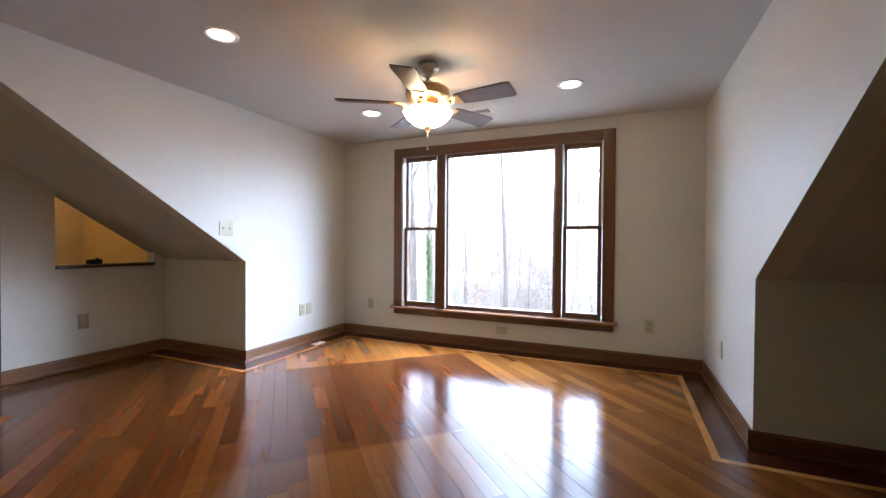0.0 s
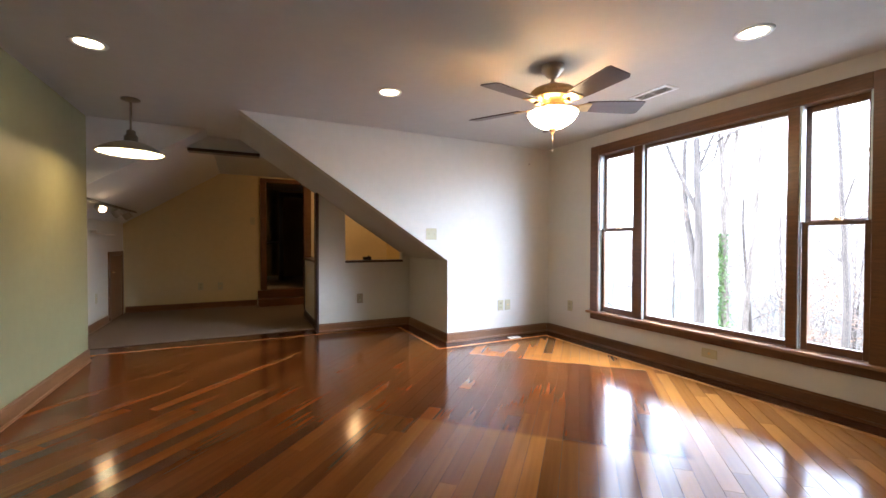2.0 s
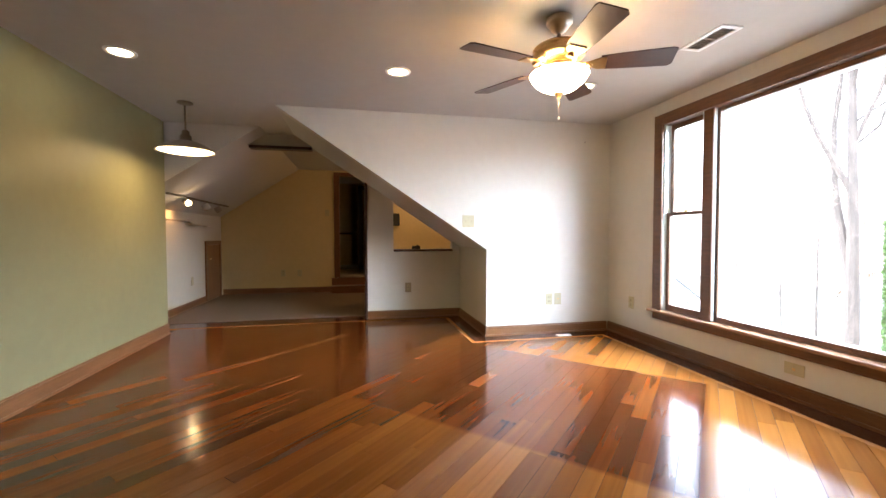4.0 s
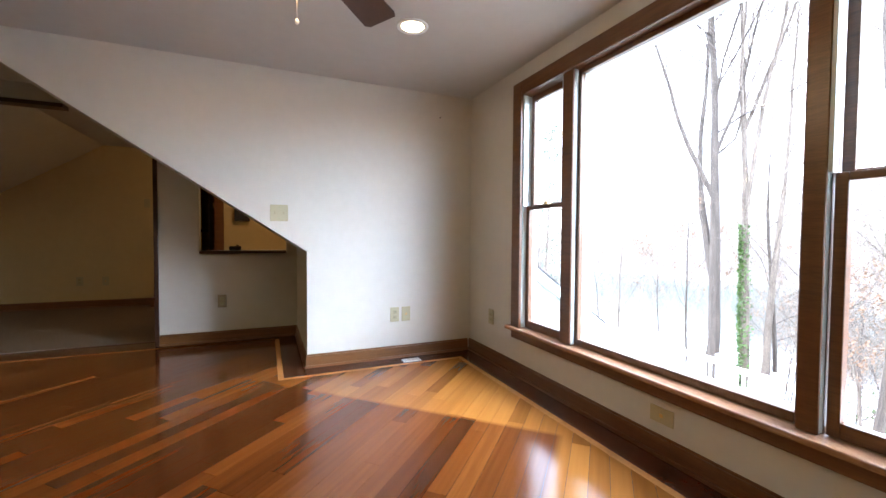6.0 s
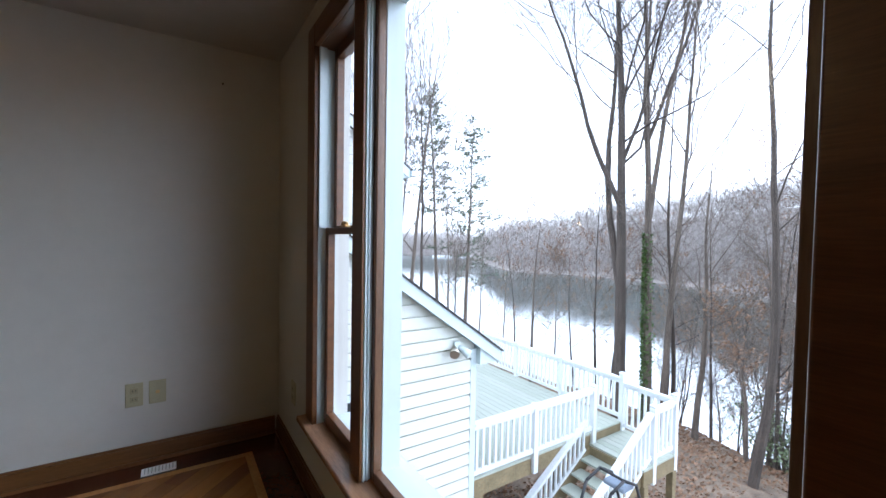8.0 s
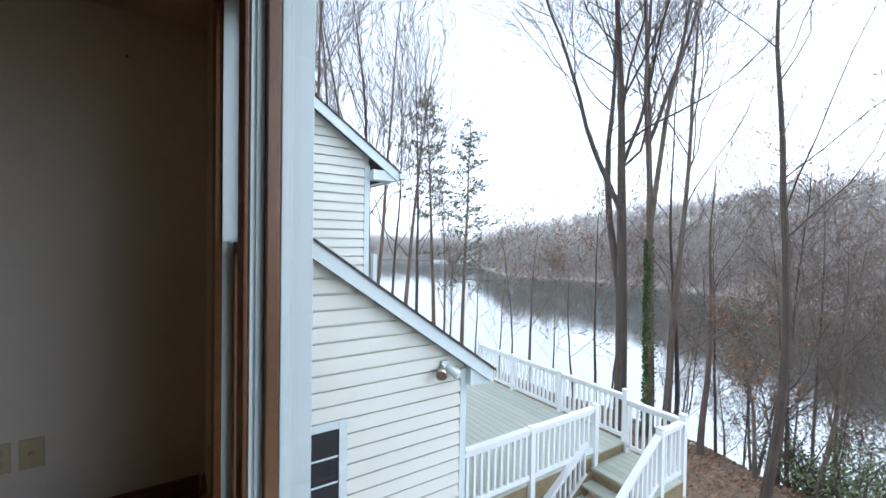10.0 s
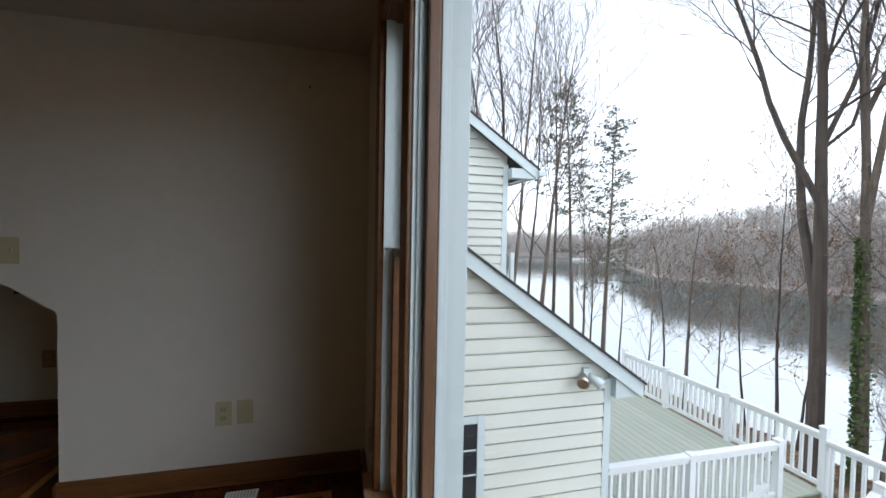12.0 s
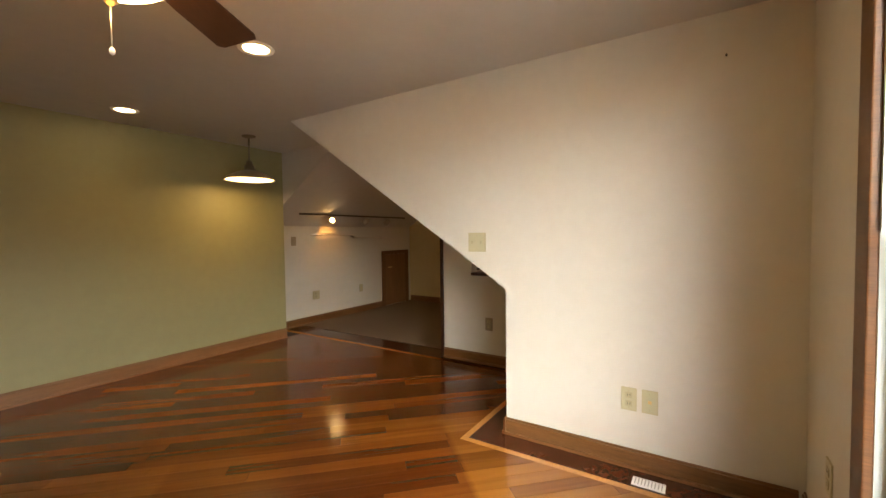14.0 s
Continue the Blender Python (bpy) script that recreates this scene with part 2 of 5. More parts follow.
SOIL = mat("leaf_litter_soil", (0.27, 0.205, 0.145), 0.95, second=(0.10, 0.075, 0.054), scale=3.5, bump=0.6)
# hill ground lightened the same way, haze painted into its soil colour
HILL_HAZED = mat("hazed_hill_soil", (0.34, 0.30, 0.27), 1.0, second=(0.22, 0.195, 0.178), scale=0.12, bump=0.4)


def water_mat():
    m = mat("lake_water", (0.03, 0.055, 0.047), 0.04, second=(0.02, 0.04, 0.034), scale=0.05, spec=1.0)
    nt = m.node_tree
    b = nt.nodes["Principled BSDF"]
    b.inputs["IOR"].default_value = 3.2
    tc = nt.nodes.new("ShaderNodeTexCoord")
    n = nt.nodes.new("ShaderNodeTexNoise")
    n.inputs["Scale"].default_value, n.inputs["Detail"].default_value = 0.9, 4
    bp = nt.nodes.new("ShaderNodeBump")
    bp.inputs["Strength"].default_value, bp.inputs["Distance"].default_value = 0.1, 0.1
    nt.links.new(tc.outputs["Object"], n.inputs["Vector"])
    nt.links.new(n.outputs["Fac"], bp.inputs["Height"])
    nt.links.new(bp.outputs[0], b.inputs["Normal"])
    return m


WATER = water_mat()


# ---------------------------------------------------------------- building helpers
def B():
    return bmesh.new()


def bx(bm, x0, x1, y0, y1, z0, z1, bevel=0.0):
    r = bmesh.ops.create_cube(bm, size=1, matrix=Matrix.Translation(((x0 + x1) / 2, (y0 + y1) / 2, (z0 + z1) / 2)) @ Matrix.Diagonal((x1 - x0, y1 - y0, z1 - z0, 1)))
    if bevel:
        es = list({e for v in r["verts"] for e in v.link_edges})
        bmesh.ops.bevel(bm, geom=es, offset=bevel, segments=2, profile=0.5, affect="EDGES")
    return bm


def prism(bm, pts, axis, a, b):
    """A flat outline in the plane across the axis ('x': y, z; 'y': x, z; 'z': x, y), drawn out from a to b."""
    def p3(p, d):
        return {"x": (d, p[0], p[1]), "y": (p[0], d, p[1]), "z": (p[0], p[1], d)}[axis]
    va = [bm.verts.new(p3(p, a)) for p in pts]
    vb = [bm.verts.new(p3(p, b)) for p in pts]
    n = len(pts)
    fs = [bm.faces.new(va), bm.faces.new(vb[::-1])]
    for i in range(n):
        fs.append(bm.faces.new((va[i], vb[i], vb[(i + 1) % n], va[(i + 1) % n])))
    bmesh.ops.recalc_face_normals(bm, faces=fs)
    return bm


def lathe(bm, prof, x, y, seg=28):
    """Turned form: prof is rows of radius, height."""
    rings = []
    for r, z in prof:
        rings.append([bm.verts.new((x + r * math.cos(2 * math.pi * i / seg), y + r * math.sin(2 * math.pi * i / seg), z)) for i in range(seg)])
    fs = []
    for a, b in zip(rings, rings[1:]):
        for i in range(seg):
            fs.append(bm.faces.new((a[i], a[(i + 1) % seg], b[(i + 1) % seg], b[i])))
    if prof[0][0] > 1e-4:
        fs.append(bm.faces.new(rings[0][::-1]))
    if prof[-1][0] > 1e-4:
        fs.append(bm.faces.new(rings[-1]))
    for f in fs:
        f.smooth = True
    return bm


def rod(bm, a, b, r, seg=10, r2=None):
    a, b = Vector(a), Vector(b)
    d = b - a
    m = Matrix.Translation((a + b) / 2) @ d.to_track_quat("Z", "Y").to_matrix().to_4x4()
    g = bmesh.ops.create_cone(bm, cap_ends=True, segments=seg, radius1=r, radius2=r if r2 is None else r2, depth=d.length, matrix=m)
    for f in {f for v in g["verts"] for f in v.link_faces}:
        f.smooth = len(f.verts) == 4
    return bm


def beam(bm, a, b, w, h):
    """A straight board from a to b, w wide across and h high."""
    a, b = Vector(a), Vector(b)
    d = (b - a)
    side = d.cross(Vector((0, 0, 1))).normalized() * w / 2
    up = side.cross(d).normalized() * h / 2
    vs = [bm.verts.new(p + i * side + j * up) for p in (a, b) for i, j in ((-1, -1), (1, -1), (1, 1), (-1, 1))]
    fs = [bm.faces.new([vs[k] for k in q]) for q in ((0, 1, 2, 3), (7, 6, 5, 4), (0, 4, 5, 1), (1, 5, 6, 2), (2, 6, 7, 3), (3, 7, 4, 0))]
    bmesh.ops.recalc_face_normals(bm, faces=fs)
    return bm


def mesh_of(name, bm, material):
    bmesh.ops.scale(bm, vec=(K, K, K), verts=bm.verts)
    me = bpy.data.meshes.new(name)
    bm.to_mesh(me)
    bm.free()
    me.materials.append(material)
    return me


def part(name, bm, material, parent=None, label=""):
    ob = new(name, mesh_of(name, bm, material))
    ob.parent = parent
    return tagged(ob, label)


def struct(name, bm, material, label=""):
    return tagged(part(name, bm, material, None, label), kind="structure")


def thing(name, loc, label, category, group="", rz=0):
    ob = new(name)
    ob.empty_display_size = 0.1
    ob.location = tuple(c * K for c in loc)
    ob.rotation_euler = (0, 0, radians(rz))
    return tagged(ob, label, category, group)


def at(x, y, z, rz=0):
    return pose(x * K, y * K, z * K, 0, 0, rz)

# ---------------------------------------------------------------- the shell
H = 2.13                      # flat ceiling
XR = 3.52                     # window bay's width
YK, YKR = -1.335, -1.335       # knee walls, west and east
ZK, TAN_S = 0.855, 0.662      # knee height, roof slope
XS, YSE = -1.07, -2.455       # stub wall's face and end
XF, YW, YG, XG = -3.6, -4.8, -4.45, -0.77
XE = 8.6                      # unseen east end of the room
YT = YK - (H - ZK) / TAN_S
YTR = YKR - (H - ZK) / 0.615   # the east slope is a little flatter


def slope(y, yk=YK):
    return ZK + TAN_S * (yk - y)


# window wall with its opening
WX0, WX1, WZ0, WZ1 = 0.75, 2.77, 0.345, 1.935
bm = B()
bx(bm, -0.12, WX0, 0, 0.14, 0, H)
bx(bm, WX1, XR + 0.12, 0, 0.14, 0, H)
bx(bm, WX0, WX1, 0, 0.14, 0, WZ0 - 0.01)
bx(bm, WX0, WX1, 0, 0.14, WZ1, H)
struct("wall_north", bm, WALL, "cream painted wall round the large triple window")
struct("wall_west", prism(B(), [(0, 0), (0, H), (YT, H), (YK, ZK), (YK, 0)], "x", -0.12, 0), WALL, "cream painted dormer cheek wall with a sloping lower edge")
struct("wall_east", prism(B(), [(0, 0), (0, H), (YTR, H), (YKR, ZK), (YKR, 0)], "x", XR, XR + 0.12), WALL, "cream painted dormer cheek wall")
struct("knee_wall_west", bx(B(), XS, -0.12, YK, YK + 0.1, 0, ZK + 0.02), WALL)
struct("knee_wall_east", bx(B(), XR + 0.12, XE, YKR, YKR + 0.1, 0, ZK + 0.02), WALL)
struct("ceiling_slope_west", prism(B(), [(YK, ZK), (YT, H), (YT, H + 0.1), (YK, ZK + 0.12)], "x", XS - 0.1, -0.12), CEIL)
struct("ceiling_slope_east", prism(B(), [(YKR, ZK), (YTR, H), (YTR, H + 0.1), (YKR, ZK + 0.12)], "x", XR + 0.12, XE), CEIL)
# eaves of the dormer outside
struct("dormer_eave", bx(B(), -0.4, XR + 0.4, 0.14, 0.27, H + 0.02, H + 0.16), VINYL, "white boxed eave over the window")
struct("ceiling", bx(B(), -3.72, XE + 0.12, -5.0, 0.14, H, H + 0.14), CEIL, "flat off-white painted ceiling")
struct("ceiling_slope_south", prism(B(), [(-3.554, H), (YW, 1.305), (YW - 0.1, 1.305), (YW - 0.1, H)], "x", XF, XG), CEIL)
# stub wall with the three-cornered opening
NL, NR, NZ = -2.15, -1.43, 0.80
bm = B()
bx(bm, XS - 0.1, XS, YSE, YK + 0.1, 0, NZ)
prism(bm, [(YSE, NZ), (NL, NZ), (NL, slope(NL)), (YSE, slope(YSE))], "x", XS - 0.1, XS)
prism(bm, [(NR, NZ), (YK + 0.1, NZ), (YK + 0.1, ZK), (YK, ZK), (NR, slope(NR))], "x", XS - 0.1, XS)
struct("wall_stub", bm, WALL, "white wall with a three-cornered opening under the slope")
struct("trim_stub_end", bx(B(), XS - 0.115, XS + 0.015, YSE - 0.032, YSE, 0, slope(YSE) + 0.015, 0.004), DARKW)
struct("trim_opening_cap", bx(B(), XS - 0.125, XS + 0.02, NL, NR, NZ, NZ + 0.027, 0.005), DARKW)
struct("wall_above_slope", prism(B(), [(YT, H), (YK, ZK + 0.13), (-0.75, ZK + 0.13), (-0.75, H)], "x", XS - 0.098, XS - 0.03), YELLOW)
struct("wall_hall_north", bx(B(), XF - 0.12, XS, -0.8, -0.7, 0, H), YELLOW)
struct("wall_hall_east", bx(B(), XS - 0.1, XS, YK + 0.1, -0.8, 0, ZK + 0.13), YELLOW)
struct("wall_pony", bx(B(), -2.24, XS - 0.115, YSE, YSE + 0.1, 0, 0.80), WALL, "low white half wall")
struct("trim_pony_cap", bx(B(), -2.27, XS - 0.125, YSE - 0.02, YSE + 0.12, 0.80, 0.827, 0.005), DARKW)
struct("trim_pony_end", bx(B(), -2.272, -2.24, YSE - 0.012, YSE + 0.112, 0, 0.80, 0.003), DARKW)
bm = B()
prism(bm, [(-3.76, 1.995), (-3.05, 2.0), (-3.25, H), (-3.56, H)], "x", XS - 0.09, XS - 0.01)
struct("header", bm, CEIL)
struct("trim_header", bx(B(), XS - 0.11, XS + 0.012, -3.735, -3.07, 1.965, 1.997, 0.004), DARKW, "dark wooden strip under the header between the slopes")
# west wall with the raised doorway
DY0, DY1, DZ0, DZ1 = -2.90, -2.28, 0.25, 2.04
bm = B()
bx(bm, XF - 0.12, XF, YW - 0.1, DY0, 0, H)
bx(bm, XF - 0.12, XF, DY1, -0.7, 0, H)
bx(bm, XF - 0.12, XF, DY0, DY1, 0, DZ0)
bx(bm, XF - 0.12, XF, DY0, DY1, DZ1, H)
struct("wall_far_west", bm, TAN, "tan yellow painted gable wall with a raised doorway")
struct("wall_low_south", bx(B(), XF, XG, YW - 0.1, YW, 0, 1.32), WALL, "low white knee wall lit by track lamps")
struct("wall_green", bx(B(), XG, XE, YG - 0.12, YG, 0, H), GREEN, "sage green painted wall")
struct("wall_green_return", bx(B(), XG, XG + 0.12, YW - 0.1, YG - 0.12, 0, H), WALL)
struct("wall_east_end", bx(B(), XE, XE + 0.12, YG - 0.12, YKR + 0.1, 0, H), GREEN)
# room behind the doorway
bm = B()
bx(bm, -5.5, -5.4, -4.0, -2.47, DZ0, H)
bx(bm, -5.5, -5.4, -1.95, -1.4, DZ0, H)
bx(bm, -5.5, -5.4, -2.47, -1.95, 2.0, H)
bx(bm, -5.5, XF - 0.12, -4.1, -4.0, DZ0, H)
bx(bm, -5.5, XF - 0.12, -1.4, -1.3, DZ0, H)
bx(bm, -6.5, -6.4, -2.6, -1.8, DZ0, H)
bx(bm, -6.5, -5.4, -2.7, -2.6, DZ0, H)
bx(bm, -6.5, -5.4, -1.9, -1.8, DZ0, H)
struct("wall_back_room", bm, TAN)
struct("ceiling_back_room", bx(B(), -6.5, XF - 0.12, -4.1, -1.3, H, H + 0.14), CEIL)
struct("floor_back_room", bx(B(), -6.5, XF - 0.121, -4.1, -1.3, DZ0 - 0.1, DZ0 + 0.004), mat("pale_carpet", (0.55, 0.52, 0.48), 0.95, grain=0.2, scale=50, bump=0.5))
bm = B()
bx(bm, -5.4, -5.375, -2.56, -2.47, DZ0, 2.0)
bx(bm, -5.4, -5.375, -1.95, -1.86, DZ0, 2.0)
bx(bm, -5.4, -5.375, -2.56, -1.86, 2.0, 2.09)
bx(bm, -5.4, -5.38, -4.0, -2.57, 1.02, 1.06)
struct("trim_back_room", bm, DARKW)
struct("baseboard_back_room", bx(B(), -5.4, -5.38, -4.0, -2.57, DZ0, DZ0 + 0.1), WHITEP)


# ---------------------------------------------------------------- floors
struct("floor", bx(B(), XF, XE, -4.9, 0, -0.12, -0.006), UNDER, "dark joints under the hardwood floor")
struct("carpet", bx(B(), XF, -1.27, YW, -0.8, -0.006, 0.006), CARPET, "grey beige carpet of the adjoining attic room")


def flat(name, x0, x1, y0, y1, material):
    return struct(name, bx(B(), x0, x1, y0, y1, -0.006, 0.0, 0.0012), material)


BI, SW = 0.165, 0.038   # border's width, inlay's width
# dark border boards and honey inlay strips, butted end to end
flat("floor_border", 0, BI, YK - BI, 0, BORDER)
flat("floor_border", BI, XR - BI, -BI, 0, BORDER)
flat("floor_border", XR - BI, XR, YKR - BI, 0, BORDER)
flat("floor_border", XS, 0, YK - BI, YK, BORDER)
flat("floor_border", XR, XE, YKR - BI, YKR, BORDER)
flat("floor_border", XS, XS + 0.10, YSE, YK - BI, BORDER)
flat("floor_border", -1.27, XS + 0.06, YW, YSE, BORDER)
flat("floor_inlay", BI, BI + SW, YK - BI - SW, -BI - SW, INLAY)
flat("floor_inlay", BI, XR - BI, -BI - SW, -BI, INLAY)
flat("floor_inlay", XR - BI - SW, XR - BI, YKR - BI - SW, -BI - SW, INLAY)
flat("floor_inlay", XS + 0.10, BI, YK - BI - SW, YK - BI, INLAY)
flat("floor_inlay", XR - BI, XE, YKR - BI - SW, YKR - BI, INLAY)
flat("floor_inlay", XS + 0.06, XS + 0.10, YW, YK - BI - SW, INLAY)


def base_run(name, a, b, n, material=BASEW, h=0.098):
    """Baseboard from a to b along a wall whose room side is n: board, moulded top and shoe."""
    (ax, ay), (bx_, by) = a, b
    nx, ny = n
    bm = B()
    for d, z0, z1 in ((0.013, 0.0, h - 0.012), (0.008, h - 0.012, h), (0.022, 0.0, 0.018)):
        xs = sorted((ax, bx_, ax + nx * d, bx_ + nx * d))
        ys = sorted((ay, by, ay + ny * d, by + ny * d))
        bx(bm, xs[0], xs[-1], ys[0], ys[-1], z0, z1, 0.002)
    return struct(name, bm, material)


base_run("baseboard_west", (0, YK), (0, -0.023), (1, 0))
base_run("baseboard_north", (0, 0), (XR, 0), (0, -1), TRIM)
base_run("baseboard_east", (XR, YKR), (XR, -0.023), (-1, 0))
base_run("baseboard_knee_west", (XS + 0.023, YK), (0.022, YK), (0, -1))
base_run("baseboard_knee_east", (XR - 0.022, YKR), (XE, YKR), (0, -1), TRIM)
base_run("baseboard_stub", (XS, YSE), (XS, YK - 0.0), (1, 0))
base_run("baseboard_green", (XG, YG), (XE, YG), (0, 1), ROSE, 0.11)
base_run("baseboard_south", (-2.84, YW), (XG, YW), (0, 1))
base_run("baseboard_far", (XF, YW + 0.02), (XF, -3.03), (1, 0))
base_run("baseboard_pony", (-2.24, YSE), (XS - 0.12, YSE), (0, -1), DARKW)


# ---------------------------------------------------------------- the triple window
def window():
    w = tagged(thing("window_1", (0, 0, 0), "brown stained triple window, fixed pane between two sash units, looking on a lake", "window"), kind="structure")
    X0, X1 = 0.668, 2.855
    M = ((1.172, 1.258), (2.35, 2.41))
    part("casing", bx(B(), X0, X0 + 0.098, -0.022, 0, 0.345, 2.02, 0.004), TRIM, w)
    part("casing", bx(B(), X1 - 0.098, X1, -0.022, 0, 0.345, 2.02, 0.004), TRIM, w)
    part("casing", bx(B(), X0 + 0.098, X1 - 0.098, -0.022, 0, 1.925, 2.02, 0.004), TRIM, w)
    for m0, m1 in M:
        part("mullion", bx(B(), m0, m1, -0.006, 0.004, 0.35, 1.93, 0.003), TRIM, w)
        part("mullion_core", bx(B(), m0 + 0.004, m1 - 0.004, 0.004, 0.034, 0.35, 1.925), VINYL, w, "pale grey jamb liner")
        part("mullion_stop", bx(B(), m0 + 0.002, m1 - 0.002, 0.034, 0.075, 0.35, 1.925), TRIM, w)
        part("mullion_cladding", bx(B(), m0 + 0.006, m1 - 0.006, 0.075, 0.135, 0.35, 1.93, 0.002), VINYL, w, "white outer cladding")
    bm = bx(B(), X0 - 0.03, X1 + 0.03, -0.055, 0.052, 0.322, 0.347, 0.006)
    part("stool", bm, SILLW, w, "worn wooden stool with a rounded nose, lightened for sky sheen")
    part("apron", bx(B(), X0, X1, -0.018, 0, 0.262, 0.322, 0.004), TRIM, w)
    # liner of the opening
    part("jamb", bx(B(), 0.75, 0.765, 0, 0.075, 0.347, 1.935), VINYL, w, "pale jamb liner")
    part("jamb", bx(B(), 2.755, 2.77, 0, 0.075, 0.347, 1.935), VINYL, w, "pale jamb liner")
    part("head_jamb", bx(B(), 0.765, 2.755, 0, 0.13, 1.925, 1.934), TRIM, w)
    part("outer_sill", bx(B(), 0.75, 2.77, 0.075, 0.18, 0.325, 0.36, 0.004), VINYL, w, "white outer sill")
    for a, b in ((0.765, 1.172), (2.41, 2.755)):
        # upper sash outside, lower sash inside
        for kind, y0, z0, z1, lo, hi in (("upper_sash", 0.062, 1.16, 1.925, 0.03, 0.04), ("lower_sash", 0.028, 0.35, 1.18, 0.05, 0.026)):
            s = bx(B(), a + 0.006, a + 0.04, y0, y0 + 0.032, z0, z1, 0.003)
            bx(s, b - 0.04, b - 0.006, y0, y0 + 0.032, z0, z1, 0.003)
            bx(s, a + 0.04, b - 0.04, y0, y0 + 0.032, z0, z0 + lo, 0.003)
            bx(s, a + 0.04, b - 0.04, y0, y0 + 0.032, z1 - hi, z1, 0.003)
            sash = part(kind, s, TRIM, w)
            p = part("pane", bx(B(), a + 0.038, b - 0.038, y0 + 0.014, y0 + 0.017, z0 + lo - 0.002, z1 - hi + 0.002), GLASS, sash)
            p.visible_shadow = False
        bm = B()
        c = (a + b) / 2
        bx(bm, c - 0.028, c + 0.028, 0.03, 0.055, 1.18, 1.188, 0.002)
        lathe(bm, [(0.014, 1.188), (0.014, 1.2), (0.006, 1.204)], c, 0.042, 12)
        bx(bm, c - 0.004, c + 0.034, 0.034, 0.044, 1.194, 1.201, 0.002)
        part("sash_lock", bm, BRASS, w, "small metal sash lock")
    # channels beside the sashes
    for x in (0.7652, 1.1595, 2.41, 2.7425):
        part("channel", bx(B(), x, x + 0.0125, -0.001, 0.028, 1.18, 1.925), VINYL, w, "pale sash channel")
    a, b = 1.258, 2.35
    s = bx(B(), a, a + 0.022, 0.034, 0.062, 0.35, 1.925, 0.003)
    bx(s, b - 0.022, b, 0.034, 0.062, 0.35, 1.925, 0.003)
    bx(s, a + 0.022, b - 0.022, 0.034, 0.062, 0.35, 0.385, 0.003)
    bx(s, a + 0.022, b - 0.022, 0.034, 0.062, 1.897, 1.925, 0.003)
    fx = part("fixed_frame", s, FIXW, w, "lighter wooden frame of the fixed pane")
    s = bx(B(), a, a + 0.024, 0.062, 0.128, 0.36, 1.925, 0.002)
    bx(s, b - 0.024, b, 0.062, 0.128, 0.36, 1.925, 0.002)
    bx(s, a + 0.024, b - 0.024, 0.063, 0.128, 0.36, 0.38, 0.002)
    bx(s, a + 0.024, b - 0.024, 0.063, 0.128, 1.905, 1.925, 0.002)
    part("outer_frame", s, VINYL, w, "white outer frame")
    for x0, x1 in ((a - 0.004, a + 0.003), (b - 0.003, b + 0.004)):
        for y0 in (0.006, 0.017):
            part("liner_ridge", bx(B(), x0, x1, y0, y0 + 0.006, 0.35, 1.925, 0.001), VINYL, w)
    p = part("pane", bx(B(), a + 0.02, b - 0.02, 0.046, 0.050, 0.383, 1.899), GLASS, fx)
    p.visible_shadow = False


window()


